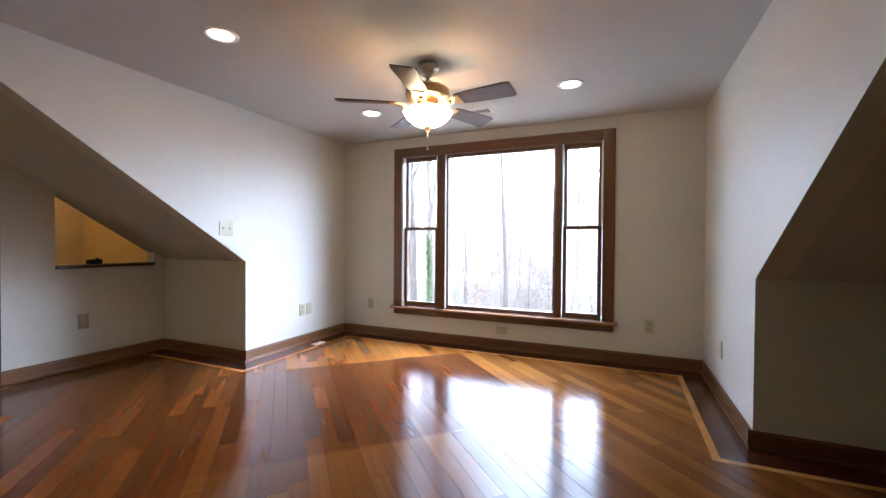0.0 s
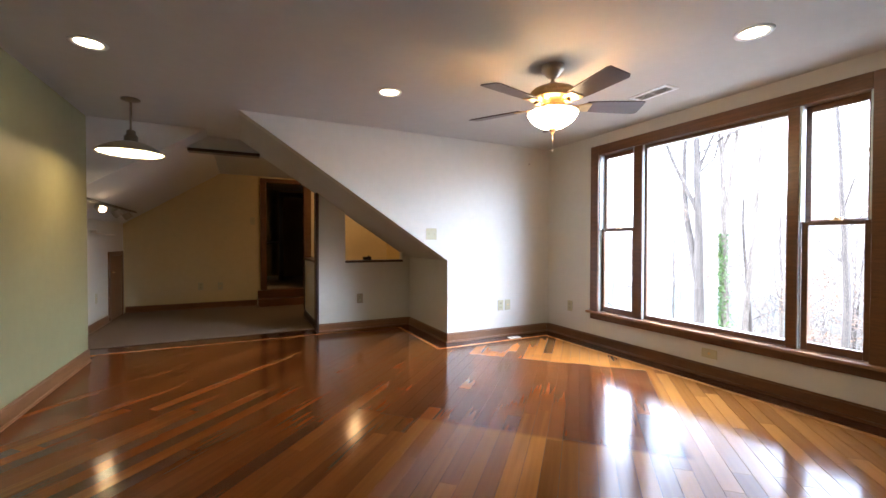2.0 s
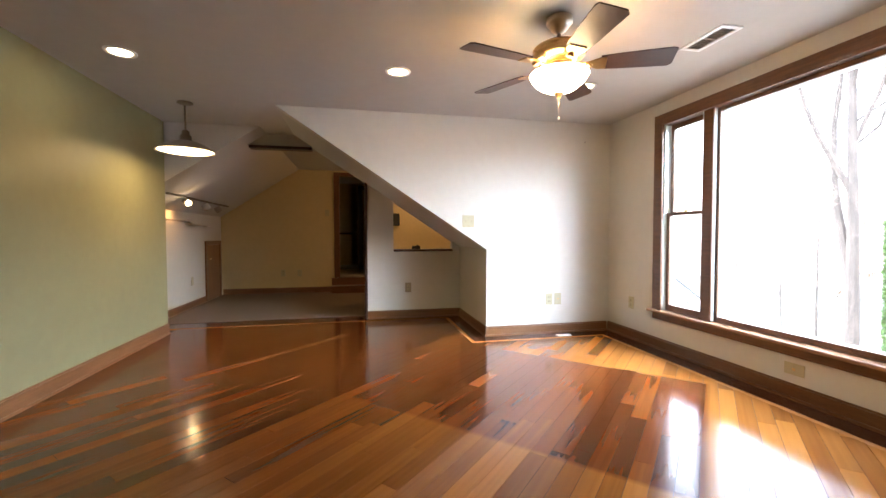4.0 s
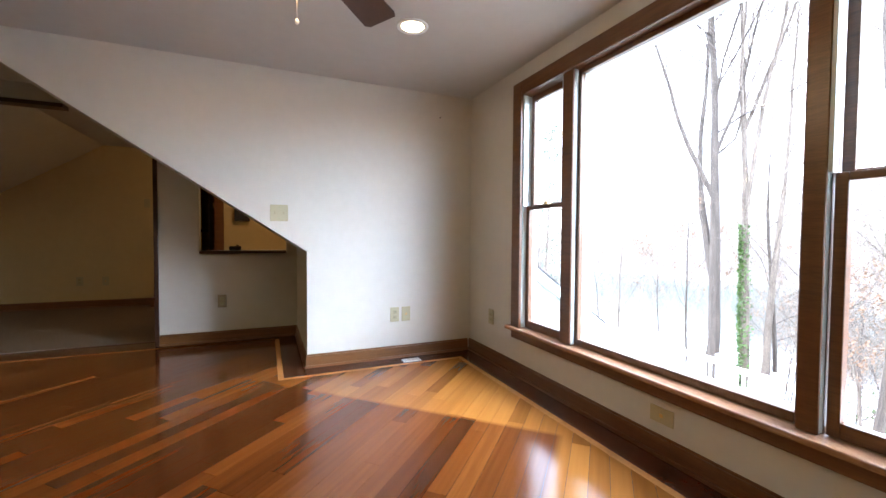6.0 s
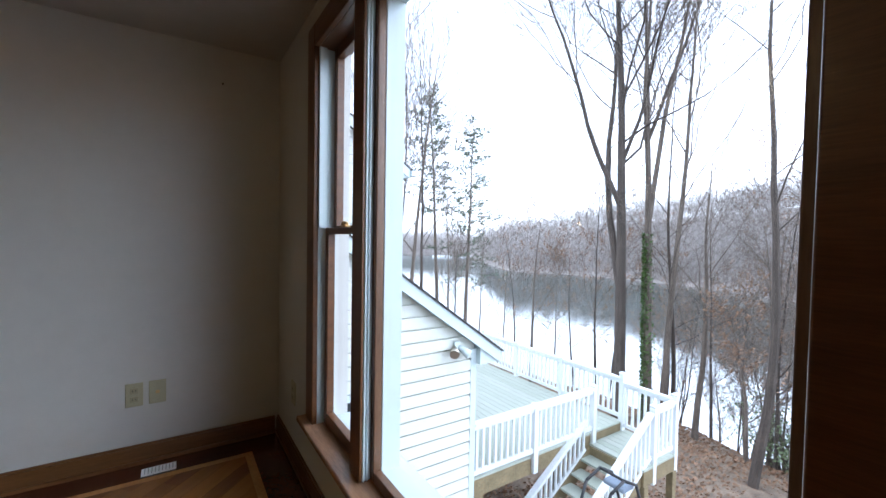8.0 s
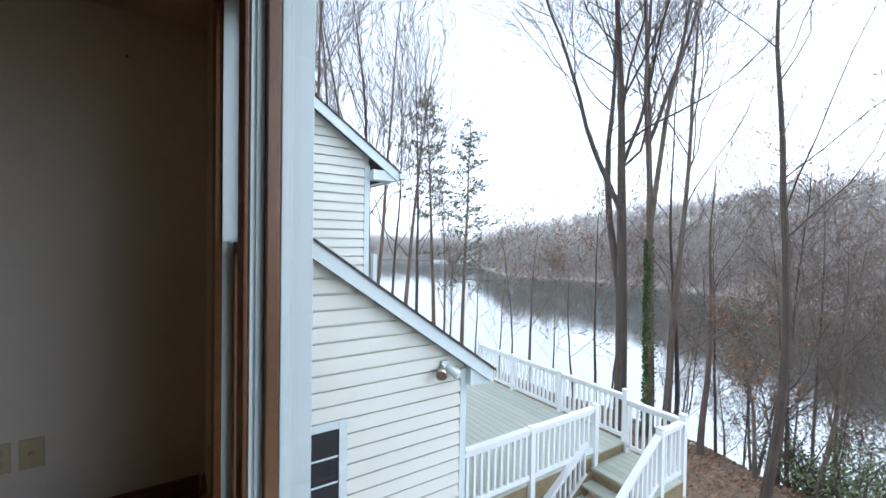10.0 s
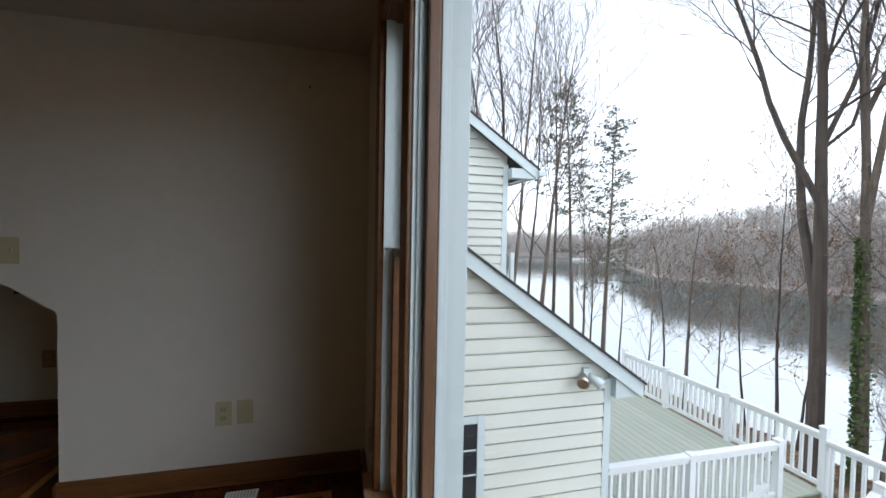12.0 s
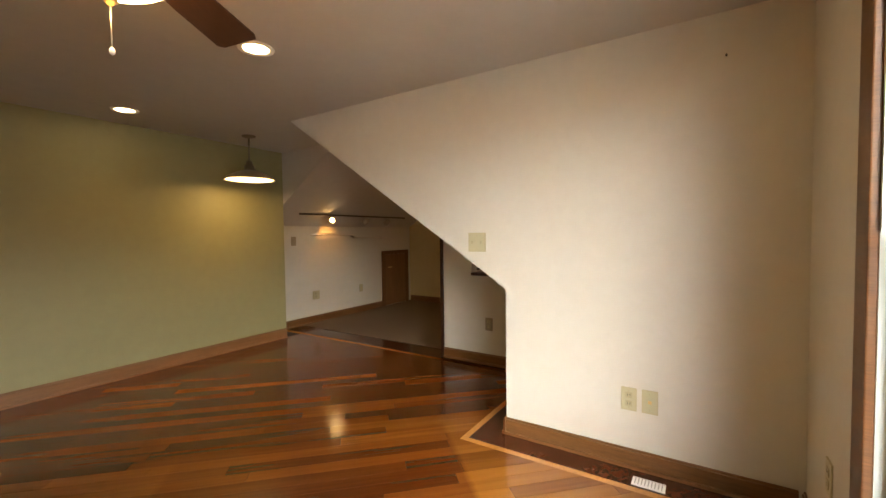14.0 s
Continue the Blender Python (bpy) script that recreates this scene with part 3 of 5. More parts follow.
# ---------------------------------------------------------------- ceiling fan
def ceiling_fan():
    f = thing("ceiling_fan", (1.79, -1.515, H), "five-blade ceiling fan with walnut blades and a lit glass bowl", "ceiling fan")
    part("canopy", lathe(B(), [(0.066, 0), (0.068, -0.008), (0.068, -0.026), (0.060, -0.036), (0.050, -0.040), (0.046, -0.052), (0.036, -0.066), (0.022, -0.076), (0.016, -0.080)], 0, 0, 32), NICKEL, f, "stepped nickel canopy")
    part("downrod", rod(B(), (0, 0, -0.135), (0, 0, -0.075), 0.011), NICKEL, f)
    part("rod_collar", lathe(B(), [(0.013, -0.098), (0.030, -0.106), (0.034, -0.118), (0.028, -0.130), (0.05, -0.136)], 0, 0, 24), NICKEL, f)
    part("motor_housing", lathe(B(), [(0.03, -0.130), (0.080, -0.134), (0.118, -0.145), (0.134, -0.158), (0.138, -0.166), (0.133, -0.172), (0.133, -0.186), (0.138, -0.191), (0.128, -0.206), (0.105, -0.222), (0.075, -0.232)], 0, 0, 36), BRASS, f, "ribbed antique brass motor housing")
    for i in range(12):
        a = radians(30 * i)
        part("rib", rod(B(), (0.134 * math.cos(a), 0.134 * math.sin(a), -0.173), (0.112 * math.cos(a), 0.112 * math.sin(a), -0.219), 0.006, 8, 0.004), BRASS, f)
    part("light_fitter", lathe(B(), [(0.06, -0.232), (0.075, -0.245), (0.055, -0.262), (0.05, -0.276), (0.085, -0.286), (0.10, -0.292), (0.02, -0.294)], 0, 0, 30), BRASS, f)
    part("bowl", lathe(B(), [(0.140, -0.292), (0.150, -0.288), (0.153, -0.294), (0.147, -0.306), (0.140, -0.318), (0.126, -0.336), (0.104, -0.354), (0.074, -0.371), (0.04, -0.383), (0.006, -0.387)], 0, 0, 40), BOWL, f, "lit frosted glass bowl")
    part("finial", lathe(B(), [(0.022, -0.384), (0.024, -0.390), (0.013, -0.397), (0.015, -0.406), (0.004, -0.416)], 0, 0, 16), BRASS, f)
    part("pull_chain", rod(B(), (0.0, 0, -0.414), (0.0, 0, -0.512), 0.0013, 6), NICKEL, f)
    part("chain_bob", lathe(B(), [(0.002, -0.51), (0.006, -0.515), (0.006, -0.523), (0.001, -0.528)], 0, 0, 10), WHITEP, f)
    arm = B()
    prism(arm, [(0.10, -0.016), (0.15, -0.022), (0.20, -0.045), (0.232, -0.042), (0.236, 0.042), (0.20, 0.045), (0.15, 0.022), (0.10, 0.016)], "z", -0.006, 0.0)
    lathe(arm, [(0.016, -0.02), (0.02, -0.012), (0.014, -0.004)], 0.15, 0.0, 12)
    bl = B()
    prism(bl, [(0.205, -0.052), (0.30, -0.062), (0.53, -0.074), (0.555, -0.066), (0.56, 0.055), (0.54, 0.072), (0.30, 0.062), (0.205, 0.052)], "z", 0.0, 0.006)
    arm_me, bl_me = mesh_of("blade_arm", arm, BRASS), mesh_of("blade", bl, BLADE)
    for i in range(5):
        b = new("blade", bl_me)
        b.parent = f
        a = new("blade_arm", arm_me)
        a.parent = b
        b.matrix_local = pose(0, 0, -0.246 * K, 0, 0, FAN0 + 72 * i) @ pose(0, 0, 0, -12, 0, 0)


FAN0 = 138.5
ceiling_fan()


# ---------------------------------------------------------------- ceiling lamps, vent, detector
def can_light(x, y):
    c = thing("recessed_light", (x, y, H), "lit round recessed ceiling light with a white trim ring", "ceiling light", "recessed ceiling lights")
    part("trim_ring", lathe(B(), [(0.062, 0.0), (0.065, -0.006), (0.085, -0.006), (0.088, 0.0)], 0, 0, 32), WHITEP, c)
    part("lamp_face", lathe(B(), [(0.0001, -0.002), (0.061, -0.002), (0.062, -0.001)], 0, 0, 28), CANGLOW, c, "glowing lamp face")


CANS = ((0.93, -2.28), (0.935, -0.855), (2.57, -0.865), (0.89, -3.99))
for cx, cy in CANS:
    can_light(cx, cy)


def ceiling_vent():
    v = thing("ceiling_vent", (1.77, -0.56, H), "white rectangular ceiling air vent with grey louvres", "vent")
    bm = bx(B(), -0.15, 0.15, -0.07, -0.045, -0.008, 0, 0.002)
    bx(bm, -0.15, 0.15, 0.045, 0.07, -0.008, 0, 0.002)
    bx(bm, -0.15, -0.125, -0.045, 0.045, -0.008, 0, 0.002)
    bx(bm, 0.125, 0.15, -0.045, 0.045, -0.008, 0, 0.002)
    part("frame", bm, WHITEP, v)
    part("backing", bx(B(), -0.125, 0.125, -0.045, 0.045, -0.002, -0.0005), mat("vent_shadow", (0.16, 0.155, 0.15), 0.7, grain=0.2), v)
    grey = mat("vent_grey", (0.50, 0.49, 0.47), 0.5, grain=0.1)
    me = mesh_of("slat", bx(B(), -0.122, 0.122, -0.006, 0.006, -0.001, 0.0), grey)
    for i in range(7):
        s = new("slat", me)
        s.parent = v
        s.matrix_local = pose(0, (-0.036 + 0.012 * i) * K, -0.005 * K, 35, 0, 0)
    part("divider", bx(B(), -0.004, 0.004, -0.045, 0.045, -0.0075, -0.003), WHITEP, v)


ceiling_vent()


def pendant():
    p = thing("pendant_lamp", (-0.09, -4.0, H), "lit pendant lamp with a brushed nickel barn shade on a stem", "pendant lamp")
    part("canopy", lathe(B(), [(0.062, 0), (0.062, -0.012), (0.03, -0.022), (0.012, -0.026)], 0, 0), DARKNICKEL, p)
    part("stem", rod(B(), (0, 0, -0.25), (0, 0, -0.024), 0.008), DARKNICKEL, p)
    part("socket", lathe(B(), [(0.02, -0.235), (0.03, -0.245), (0.03, -0.27), (0.045, -0.285), (0.045, -0.32), (0.06, -0.33)], 0, 0, 20), DARKNICKEL, p)
    part("shade", lathe(B(), [(0.05, -0.325), (0.09, -0.335), (0.15, -0.36), (0.20, -0.39), (0.222, -0.412), (0.224, -0.42), (0.218, -0.418), (0.19, -0.395), (0.05, -0.345)], 0, 0, 40), NICKEL, p)
    part("lamp_face", lathe(B(), [(0.0001, -0.415), (0.205, -0.412), (0.212, -0.408)], 0, 0, 36), PENDGLOW, p, "glowing diffuser")


pendant()


def track():
    t = thing("track_light", (-2.1, -4.56, 1.46), "white track light with three heads on the sloping ceiling, one lit", "track light")
    m = mat("dark_track", (0.10, 0.08, 0.06), 0.5, grain=0.2)
    part("rail", bx(B(), -1.05, 1.02, -0.016, 0.016, -0.02, 0.0, 0.003), m, t)
    for i, x in enumerate((0.5, -0.15, -0.62)):
        part("stem", rod(B(), (x, 0, -0.05), (x, 0, -0.018), 0.007), HEADP, t)
        lit = i == 0
        a, b, c = ((x - 0.035, -0.03, -0.05), (x + 0.02, 0.02, -0.078), (x + 0.024, 0.0236, -0.080)) if lit else ((x, 0.03, -0.06), (x, -0.035, -0.10), (x, -0.04, -0.103))
        hd = part("head", rod(B(), a, b, 0.036, 18, 0.045), HEADP, t)
        part("lamp_face", rod(B(), b, c, 0.026 if lit else 0.041, 18), TRACKGLOW if lit else HEADP, hd, "lit bulb" if lit else "unlit bulb")


track()


def hanging_rod():
    r = thing("hanging_rod", (-2.2, YW, 1.17), "thin metal hanging rod in two lengths on the low white wall", "rod")
    part("pole", rod(B(), (0.0, 0.06, 0.01), (0.82, 0.06, 0.015), 0.007), NICKEL, r)
    part("pole", rod(B(), (-0.72, 0.06, -0.035), (0.05, 0.06, -0.03), 0.007), NICKEL, r)
    for x, z in ((-0.6, -0.035), (0.02, -0.01), (0.7, 0.012)):
        part("bracket", bx(B(), x - 0.01, x + 0.01, 0, 0.06, z - 0.012, z + 0.012, 0.002), NICKEL, r)


hanging_rod()


# ---------------------------------------------------------------- wall plates
def plate(loc, n, label, kind="outlet", material=PLATE, w=0.072, h=0.116, insert=PLATEIN):
    """Wall plate whose room side faces n (degrees about z from -y)."""
    p = thing("wall_plate", loc, label, "wall plate", "wall plates", rz=n)
    part("plate", bx(B(), -w / 2, w / 2, -0.006, 0, -h / 2, h / 2, 0.002), material, p)
    if kind == "outlet":
        for z in (0.021, -0.021):
            part("socket", bx(B(), -0.016, 0.016, -0.0085, -0.006, z - 0.014, z + 0.014, 0.001), insert, p)
            for sx in (-0.006, 0.006):
                part("slot", bx(B(), sx - 0.001, sx + 0.001, -0.009, -0.0084, z - 0.004, z + 0.005), BLACK, p)
    elif kind == "switch":
        for sx in (-w / 4, w / 4) if w > 0.09 else (0,):
            part("toggle", bx(B(), sx - 0.005, sx + 0.005, -0.014, -0.006, -0.010, 0.010, 0.001), insert, p)
    else:
        part("jack", bx(B(), -0.008, 0.008, -0.009, -0.006, -0.008, 0.008, 0.001), BRASS, p)
    for z in (h / 2 - 0.018, -h / 2 + 0.018):
        part("screw", rod(B(), (0, -0.0072, z), (0, -0.006, z), 0.003, 8), insert, p)
    return p


plate((0, -1.52, 1.128), 90, "ivory double switch plate on the white cheek wall", "switch", w=0.118)
plate((0, -0.672, 0.347), 90, "ivory outlet plate low on the cheek wall", "outlet")
plate((0, -0.578, 0.348), 90, "ivory cable plate beside an outlet", "jack")
plate((0.366, 0, 0.348), 0, "ivory outlet plate beside the window", "outlet")
plate((3.13, 0, 0.335), 0, "ivory outlet plate beside the window", "outlet")
plate((1.86, 0, 0.185), 0, "ivory outlet plate set sideways under the window", "jack", w=0.116, h=0.072)
plate((XR, -0.62, 0.335), -90, "ivory plate on the east cheek wall", "jack")
plate((XS, -1.976, 0.368), 90, "grey-brown outlet plate on the stub wall", "outlet", BROWNPLATE, insert=PLATEIN)
plate((XF, -3.83, 0.35), 90, "tan outlet plate on the gable wall", "outlet")
plate((XF, -3.56, 0.345), 90, "tan cable plate on the gable wall", "jack")
plate((XF, -3.09, 1.39), 90, "tan switch plate beside the doorway", "switch")
plate((-1.16, YW, 1.11), 180, "brown thermostat plate on the low wall", "switch", BROWNPLATE)
plate((-1.5, YW, 0.372), 180, "ivory double plate on the low wall", "outlet", w=0.116)
plate((-2.36, YW, 0.37), 180, "ivory plate on the low wall", "jack")


# ---------------------------------------------------------------- doors of the far room
def small_door():
    d = thing("access_door", (-3.17, YW, 0), "small brown wooden access door in the low wall", "door")
    part("casing", bx(B(), 0.25, 0.33, 0, 0.02, 0, 0.915, 0.003), TRIM, d)
    part("casing", bx(B(), -0.36, -0.29, 0, 0.02, 0, 0.915, 0.003), TRIM, d)
    part("casing", bx(B(), -0.29, 0.25, 0, 0.02, 0.855, 0.915, 0.003), TRIM, d)
    leaf = part("leaf", bx(B(), -0.288, 0.248, 0.0, 0.012, 0.012, 0.853, 0.002), mat("brown_door_panel", (0.19, 0.085, 0.035), 0.4, grain=0.35, scale=4, stretch=(8, 8, 0.8), bump=0.05), d)
    part("latch", bx(B(), 0.10, 0.18, 0.012, 0.026, 0.63, 0.645, 0.003), BRASS, leaf, "brass latch")


small_door()


def doorway():
    d = tagged(thing("door_1", (XF, 0, 0), "brown cased doorway two steps up with brass hinges", "door frame"), kind="structure")
    part("casing", bx(B(), 0, 0.02, DY0 - 0.075, DY0 + 0.006, DZ0, 2.1, 0.003), TRIM, d)
    part("casing", bx(B(), 0, 0.02, DY1 - 0.006, DY1 + 0.11, DZ0, 2.1, 0.003), TRIM, d)
    part("casing", bx(B(), 0, 0.02, DY0 + 0.006, DY1 - 0.006, DZ1 - 0.006, 2.1, 0.003), TRIM, d)
    part("jamb", bx(B(), -0.12, -0.002, DY0, DY0 + 0.018, DZ0 + 0.005, DZ1), TRIM, d)
    part("jamb", bx(B(), -0.12, -0.002, DY1 - 0.018, DY1, DZ0 + 0.005, DZ1), TRIM, d)
    part("threshold", bx(B(), -0.121, 0.0, DY0, DY1, DZ0, DZ0 + 0.006), TRIM, d)
    for z in (1.35, 1.9):
        part("hinge", bx(B(), -0.03, -0.004, DY1 - 0.024, DY1 - 0.018, z, z + 0.08, 0.001), BRASS, d, "brass hinge")
    bm = bx(B(), 0.0, 0.26, DY0 - 0.12, DY1 + 0.12, 0.006, 0.125, 0.004)
    part("step", bm, TRIM, d)
    part("step", bx(B(), 0.0, 0.06, DY0 - 0.12, DY1 + 0.12, 0.125, 0.25, 0.004), TRIM, d)


doorway()

sp = thing("wall_speaker", (XF, -1.93, 1.28), "black square loudspeaker on the yellow hall wall", "speaker")
part("cabinet", bx(B(), 0, 0.07, -0.1, 0.1, -0.11, 0.11, 0.006), BLACK, sp)
part("grille", bx(B(), 0.07, 0.078, -0.09, 0.09, -0.1, 0.1, 0.003), IRON, sp)
bk = thing("black_box", (XS - 0.06, -1.87, NZ + 0.027), "small black box on the dark ledge of the opening", "box")
part("body", bx(B(), -0.025, 0.025, -0.05, 0.05, 0, 0.04, 0.008), BLACK, bk)
part("knob", lathe(B(), [(0.012, 0.04), (0.012, 0.05), (0.004, 0.053)], 0, 0.02, 10), BLACK, bk)

rg = thing("floor_register", (0.118, -0.57, 0.0), "white metal floor register in the dark border", "vent")
part("frame", bx(B(), -0.035, 0.035, -0.07, 0.07, 0.0005, 0.006, 0.002), WHITEP, rg)
me = mesh_of("louvre", bx(B(), -0.026, 0.026, -0.002, 0.002, 0.006, 0.0075), mat("register_slot", (0.35, 0.35, 0.34), 0.5))
for i in range(9):
    o = new("louvre", me)
    o.parent = rg
    o.location = (0, (-0.056 + 0.014 * i) * K, 0)
se = thing("wall_sensor", (1.53, YG, 1.95), "small black sensor high on the sage green wall", "sensor")
part("body", bx(B(), -0.025, 0.025, 0, 0.03, -0.03, 0.03, 0.006), BLACK, se)
part("lens", rod(B(), (0, 0.03, 0), (0, 0.036, 0), 0.012, 12), DARKPANE, se)
nl = thing("wall_hook", (0, -0.29, 1.94), "tiny dark nail in the cream cheek wall", "nail")
part("nail", rod(B(), (0, 0, 0), (0.012, 0, 0.002), 0.004, 8), IRON, nl)

# ---------------------------------------------------------------- indoor lamps
for cx, cy in CANS:
    lamp("can_bulb", "SPOT", cx, cy, H - 0.02, CAN_W * (1.8 if cy < -3 else 1), (1.0, 0.42, 0.10) if cy < -3 else WARM, 0.05, (cx, cy, 0))
lamp("fan_bulb", "POINT", 1.79, -1.515, H - 0.43, FAN_W * 0.5, WARM, 0.10)
for i in range(2):
    a = radians(102 + 180 * i)
    lamp("fan_bulb", "POINT", 1.79 + 0.11 * math.cos(a), -1.515 + 0.11 * math.sin(a), H - 0.278, FAN_W * 0.8, (1.0, 0.42, 0.10), 0.014)
lamp("pendant_bulb", "SPOT", -0.09, -4.0, H - 0.43, PEND_W * 0.95, (1.0, 0.42, 0.10), 0.12, (-0.09, -4.0, 0))
lamp("track_bulb", "SPOT", -1.66, -4.62, 1.34, TRACK_W * 4, (1.0, 0.44, 0.10), 0.04, (-1.75, -4.9, 0.9))
lamp("hall_bulb", "POINT", -2.75, -1.6, H - 0.12, HALL_W, WARM, 0.08)
fl = thing("flush_light", (-2.75, -1.6, H), "lit round flush ceiling light of the stair hall", "ceiling light")
part("pan", lathe(B(), [(0.11, 0), (0.115, -0.01), (0.10, -0.02), (0.02, -0.022)], 0, 0), BRASS, fl)
part("dome", lathe(B(), [(0.10, -0.02), (0.095, -0.04), (0.06, -0.065), (0.001, -0.075)], 0, 0), PENDGLOW, fl, "glowing glass dome")

# ---------------------------------------------------------------- outdoors: ground, lake, hills
WL = -8.3   # lake level


def ground_z(x, y):
    """Gently falling yard, a rounded crest and a steep bank down into the lake."""
    s = max(0.0, y - 4.0)
    z = -3.6 - 0.085 * s - 0.62 * 0.5 * ((s - 8.6) + math.sqrt((s - 8.6) ** 2 + 1.6))
    z += 0.10 * math.sin(x * 0.7 + y * 0.4) + 0.07 * math.sin(x * 1.9 - y * 1.3)
    return max(z - 0.02 * max(0.0, -x - 8), WL - 3)


def grid_mesh(name, xs, ys, fz, material, kind="structure"):
    verts = [(x * K, y * K, fz(x, y) * K) for y in ys for x in xs]
    n = len(xs)
    faces = [(j * n + i, j * n + i + 1, (j + 1) * n + i + 1, (j + 1) * n + i) for j in range(len(ys) - 1) for i in range(n - 1)]
    me = bpy.data.meshes.new(name)
    me.from_pydata(verts, [], faces)
    me.materials.append(material)
    for p in me.polygons:
        p.use_smooth = True
    return tagged(new(name, me), kind=kind)


grid_mesh("ground", [-90 + 1.5 * i for i in range(101)], [0.3 + 0.6 * j for j in range(60)], ground_z, SOIL)
bm = B()
vs = [bm.verts.new(p) for p in ((-900, 10, WL), (900, 10, WL), (900, 1400, WL), (-900, 1400, WL))]
bm.faces.new(vs)
struct("water", bm, WATER, "still grey-green lake reflecting the pale sky")

# far shore by bearing (degrees left of north) and distance, with the hill's height
SHORE = ((95, 260, 6), (75, 215, 5), (62, 205, 3), (57, 200, 2.5), (54.5, 195, 2.5), (52.3, 182, 3), (50.5, 140, 6), (47, 112, 10), (40, 110, 14), (34, 106, 16.5), (26, 98, 19), (14, 82, 22), (0, 70, 23), (-20, 65, 21), (-50, 65, 16), (-80, 90, 12))


def shore_at(b):
    for (b0, d0, h0), (b1, d1, h1) in zip(SHORE, SHORE[1:]):
        if b0 >= b >= b1:
            f = (b0 - b) / (b0 - b1)
            return d0 + f * (d1 - d0), h0 + f * (h1 - h0)
    return SHORE[-1][1], SHORE[-1][2]


def hill_point(b, back):
    d, h = shore_at(b)
    r = d + back
    up = h * (1 - math.exp(-max(back, 0) / 28.0)) + 1.2 * noise.noise((b * 0.12, back * 0.03, 0)) * min(1, max(back, 0) / 15)
    a = radians(b)
    return (2.1 - r * math.sin(a), r * math.cos(a), WL - 0.4 + (up if back > 0 else -0.6) + 0.4)


BACKS = (-4, 0, 3, 8, 15, 25, 40, 60, 90, 140, 220)
bear = [95 - 2.5 * i for i in range(71)]
verts = [tuple(c * K for c in hill_point(b, k)) for b in bear for k in BACKS]
n = len(BACKS)
faces = [(i * n + j, i * n + j + 1, (i + 1) * n + j + 1, (i + 1) * n + j) for i in range(len(bear) - 1) for j in range(n - 1)]
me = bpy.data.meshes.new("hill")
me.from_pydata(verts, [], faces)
me.materials.append(HILL_HAZED)
tagged(new("hill", me), "wooded brown hill beyond the lake, its colour paled for haze", kind="structure")


# ---------------------------------------------------------------- trees
class Tubes:
    """Collects tapered tubes into one vertex and face list."""

    def __init__(self):
        self.v, self.f = [], []

    def tube(self, pts, radii, sides):
        base = len(self.v)
        for i, (p, r) in enumerate(zip(pts, radii)):
            d = (pts[min(i + 1, len(pts) - 1)] - pts[max(i - 1, 0)]).normalized()
            u = d.orthogonal().normalized()
            w = d.cross(u)
            for k in range(sides):
                a = 2 * math.pi * k / sides
                self.v.append(tuple((p + r * (math.cos(a) * u + math.sin(a) * w)) * K))
        for i in range(len(pts) - 1):
            for k in range(sides):
                a, b = base + i * sides + k, base + i * sides + (k + 1) % sides
                self.f.append((a, b, b + sides, a + sides))

    def leaf(self, p, size, rng):
        n = Vector((rng.uniform(-1, 1), rng.uniform(-1, 1), rng.uniform(-1, 1))).normalized()
        u = n.orthogonal().normalized() * size
        w = n.cross(u)
        b = len(self.v)
        for q in (p - u * 0.5, p + w * 0.3 + u * 0.1, p + u * 0.6, p - w * 0.3 + u * 0.1):
            self.v.append(tuple(q * K))
        self.f.append((b, b + 1, b + 2, b + 3))

    def mesh(self, name, material):
        me = bpy.data.meshes.new(name)
        me.from_pydata(self.v, [], self.f)
        me.materials.append(material)
        return me


def limb_path(start, way, length, rng, wob, n, lift=0.0):
    pts, p, d = [start], start.copy(), way.normalized()
    for _ in range(n):
        d = (d + Vector((rng.uniform(-wob, wob), rng.uniform(-wob, wob), rng.uniform(-wob, wob) * 0.5 + lift))).normalized()
        p = p + d * length / n
        pts.append(p.copy())
    return pts


def grow(limbs, twigs, pts, r0, r1, depth, rng, spread, n_kids, leaves=None, start=0.3, fine=0.0065):
    sides = 8 if depth == 0 else (5 if depth == 1 else 3)
    n = len(pts)
    rad = [r0 + (r1 - r0) * (i / (n - 1)) ** 0.9 for i in range(n)]
    (limbs if depth < 2 else twigs).tube(pts, rad, sides)
    if depth >= 3:
        if leaves is not None and rng.random() < 0.5:
            for p in pts[1:]:
                leaves.leaf(p, 0.07, rng)
        return
    length = sum((b - a).length for a, b in zip(pts, pts[1:]))
    for k in range(n_kids[depth]):
        f = start + (0.98 - start) * (k + rng.random()) / n_kids[depth]
        i = min(int(f * (n - 1)), n - 2)
        p = pts[i].lerp(pts[i + 1], f * (n - 1) - i)
        d = (pts[i + 1] - pts[i]).normalized()
        a = rng.uniform(0, 2 * math.pi)
        u = d.orthogonal().normalized()
        w = d.cross(u)
        t = math.radians(rng.uniform(*spread))
        way = d * math.cos(t) + (u * math.cos(a) + w * math.sin(a)) * math.sin(t)
        ll = length * rng.uniform(0.28, 0.5) * (1.15 - 0.6 * f) * (1.2 if depth else 1.0)
        rr = max(rad[i] * rng.uniform(0.22, 0.4), fine)
        sub = limb_path(p, way, ll * 1.15, rng, 0.3, 7 if depth == 0 else 5, 0.11)
        grow(limbs, twigs, sub, rr, rr * 0.22, depth + 1, rng, spread, n_kids, leaves, 0.2, fine)


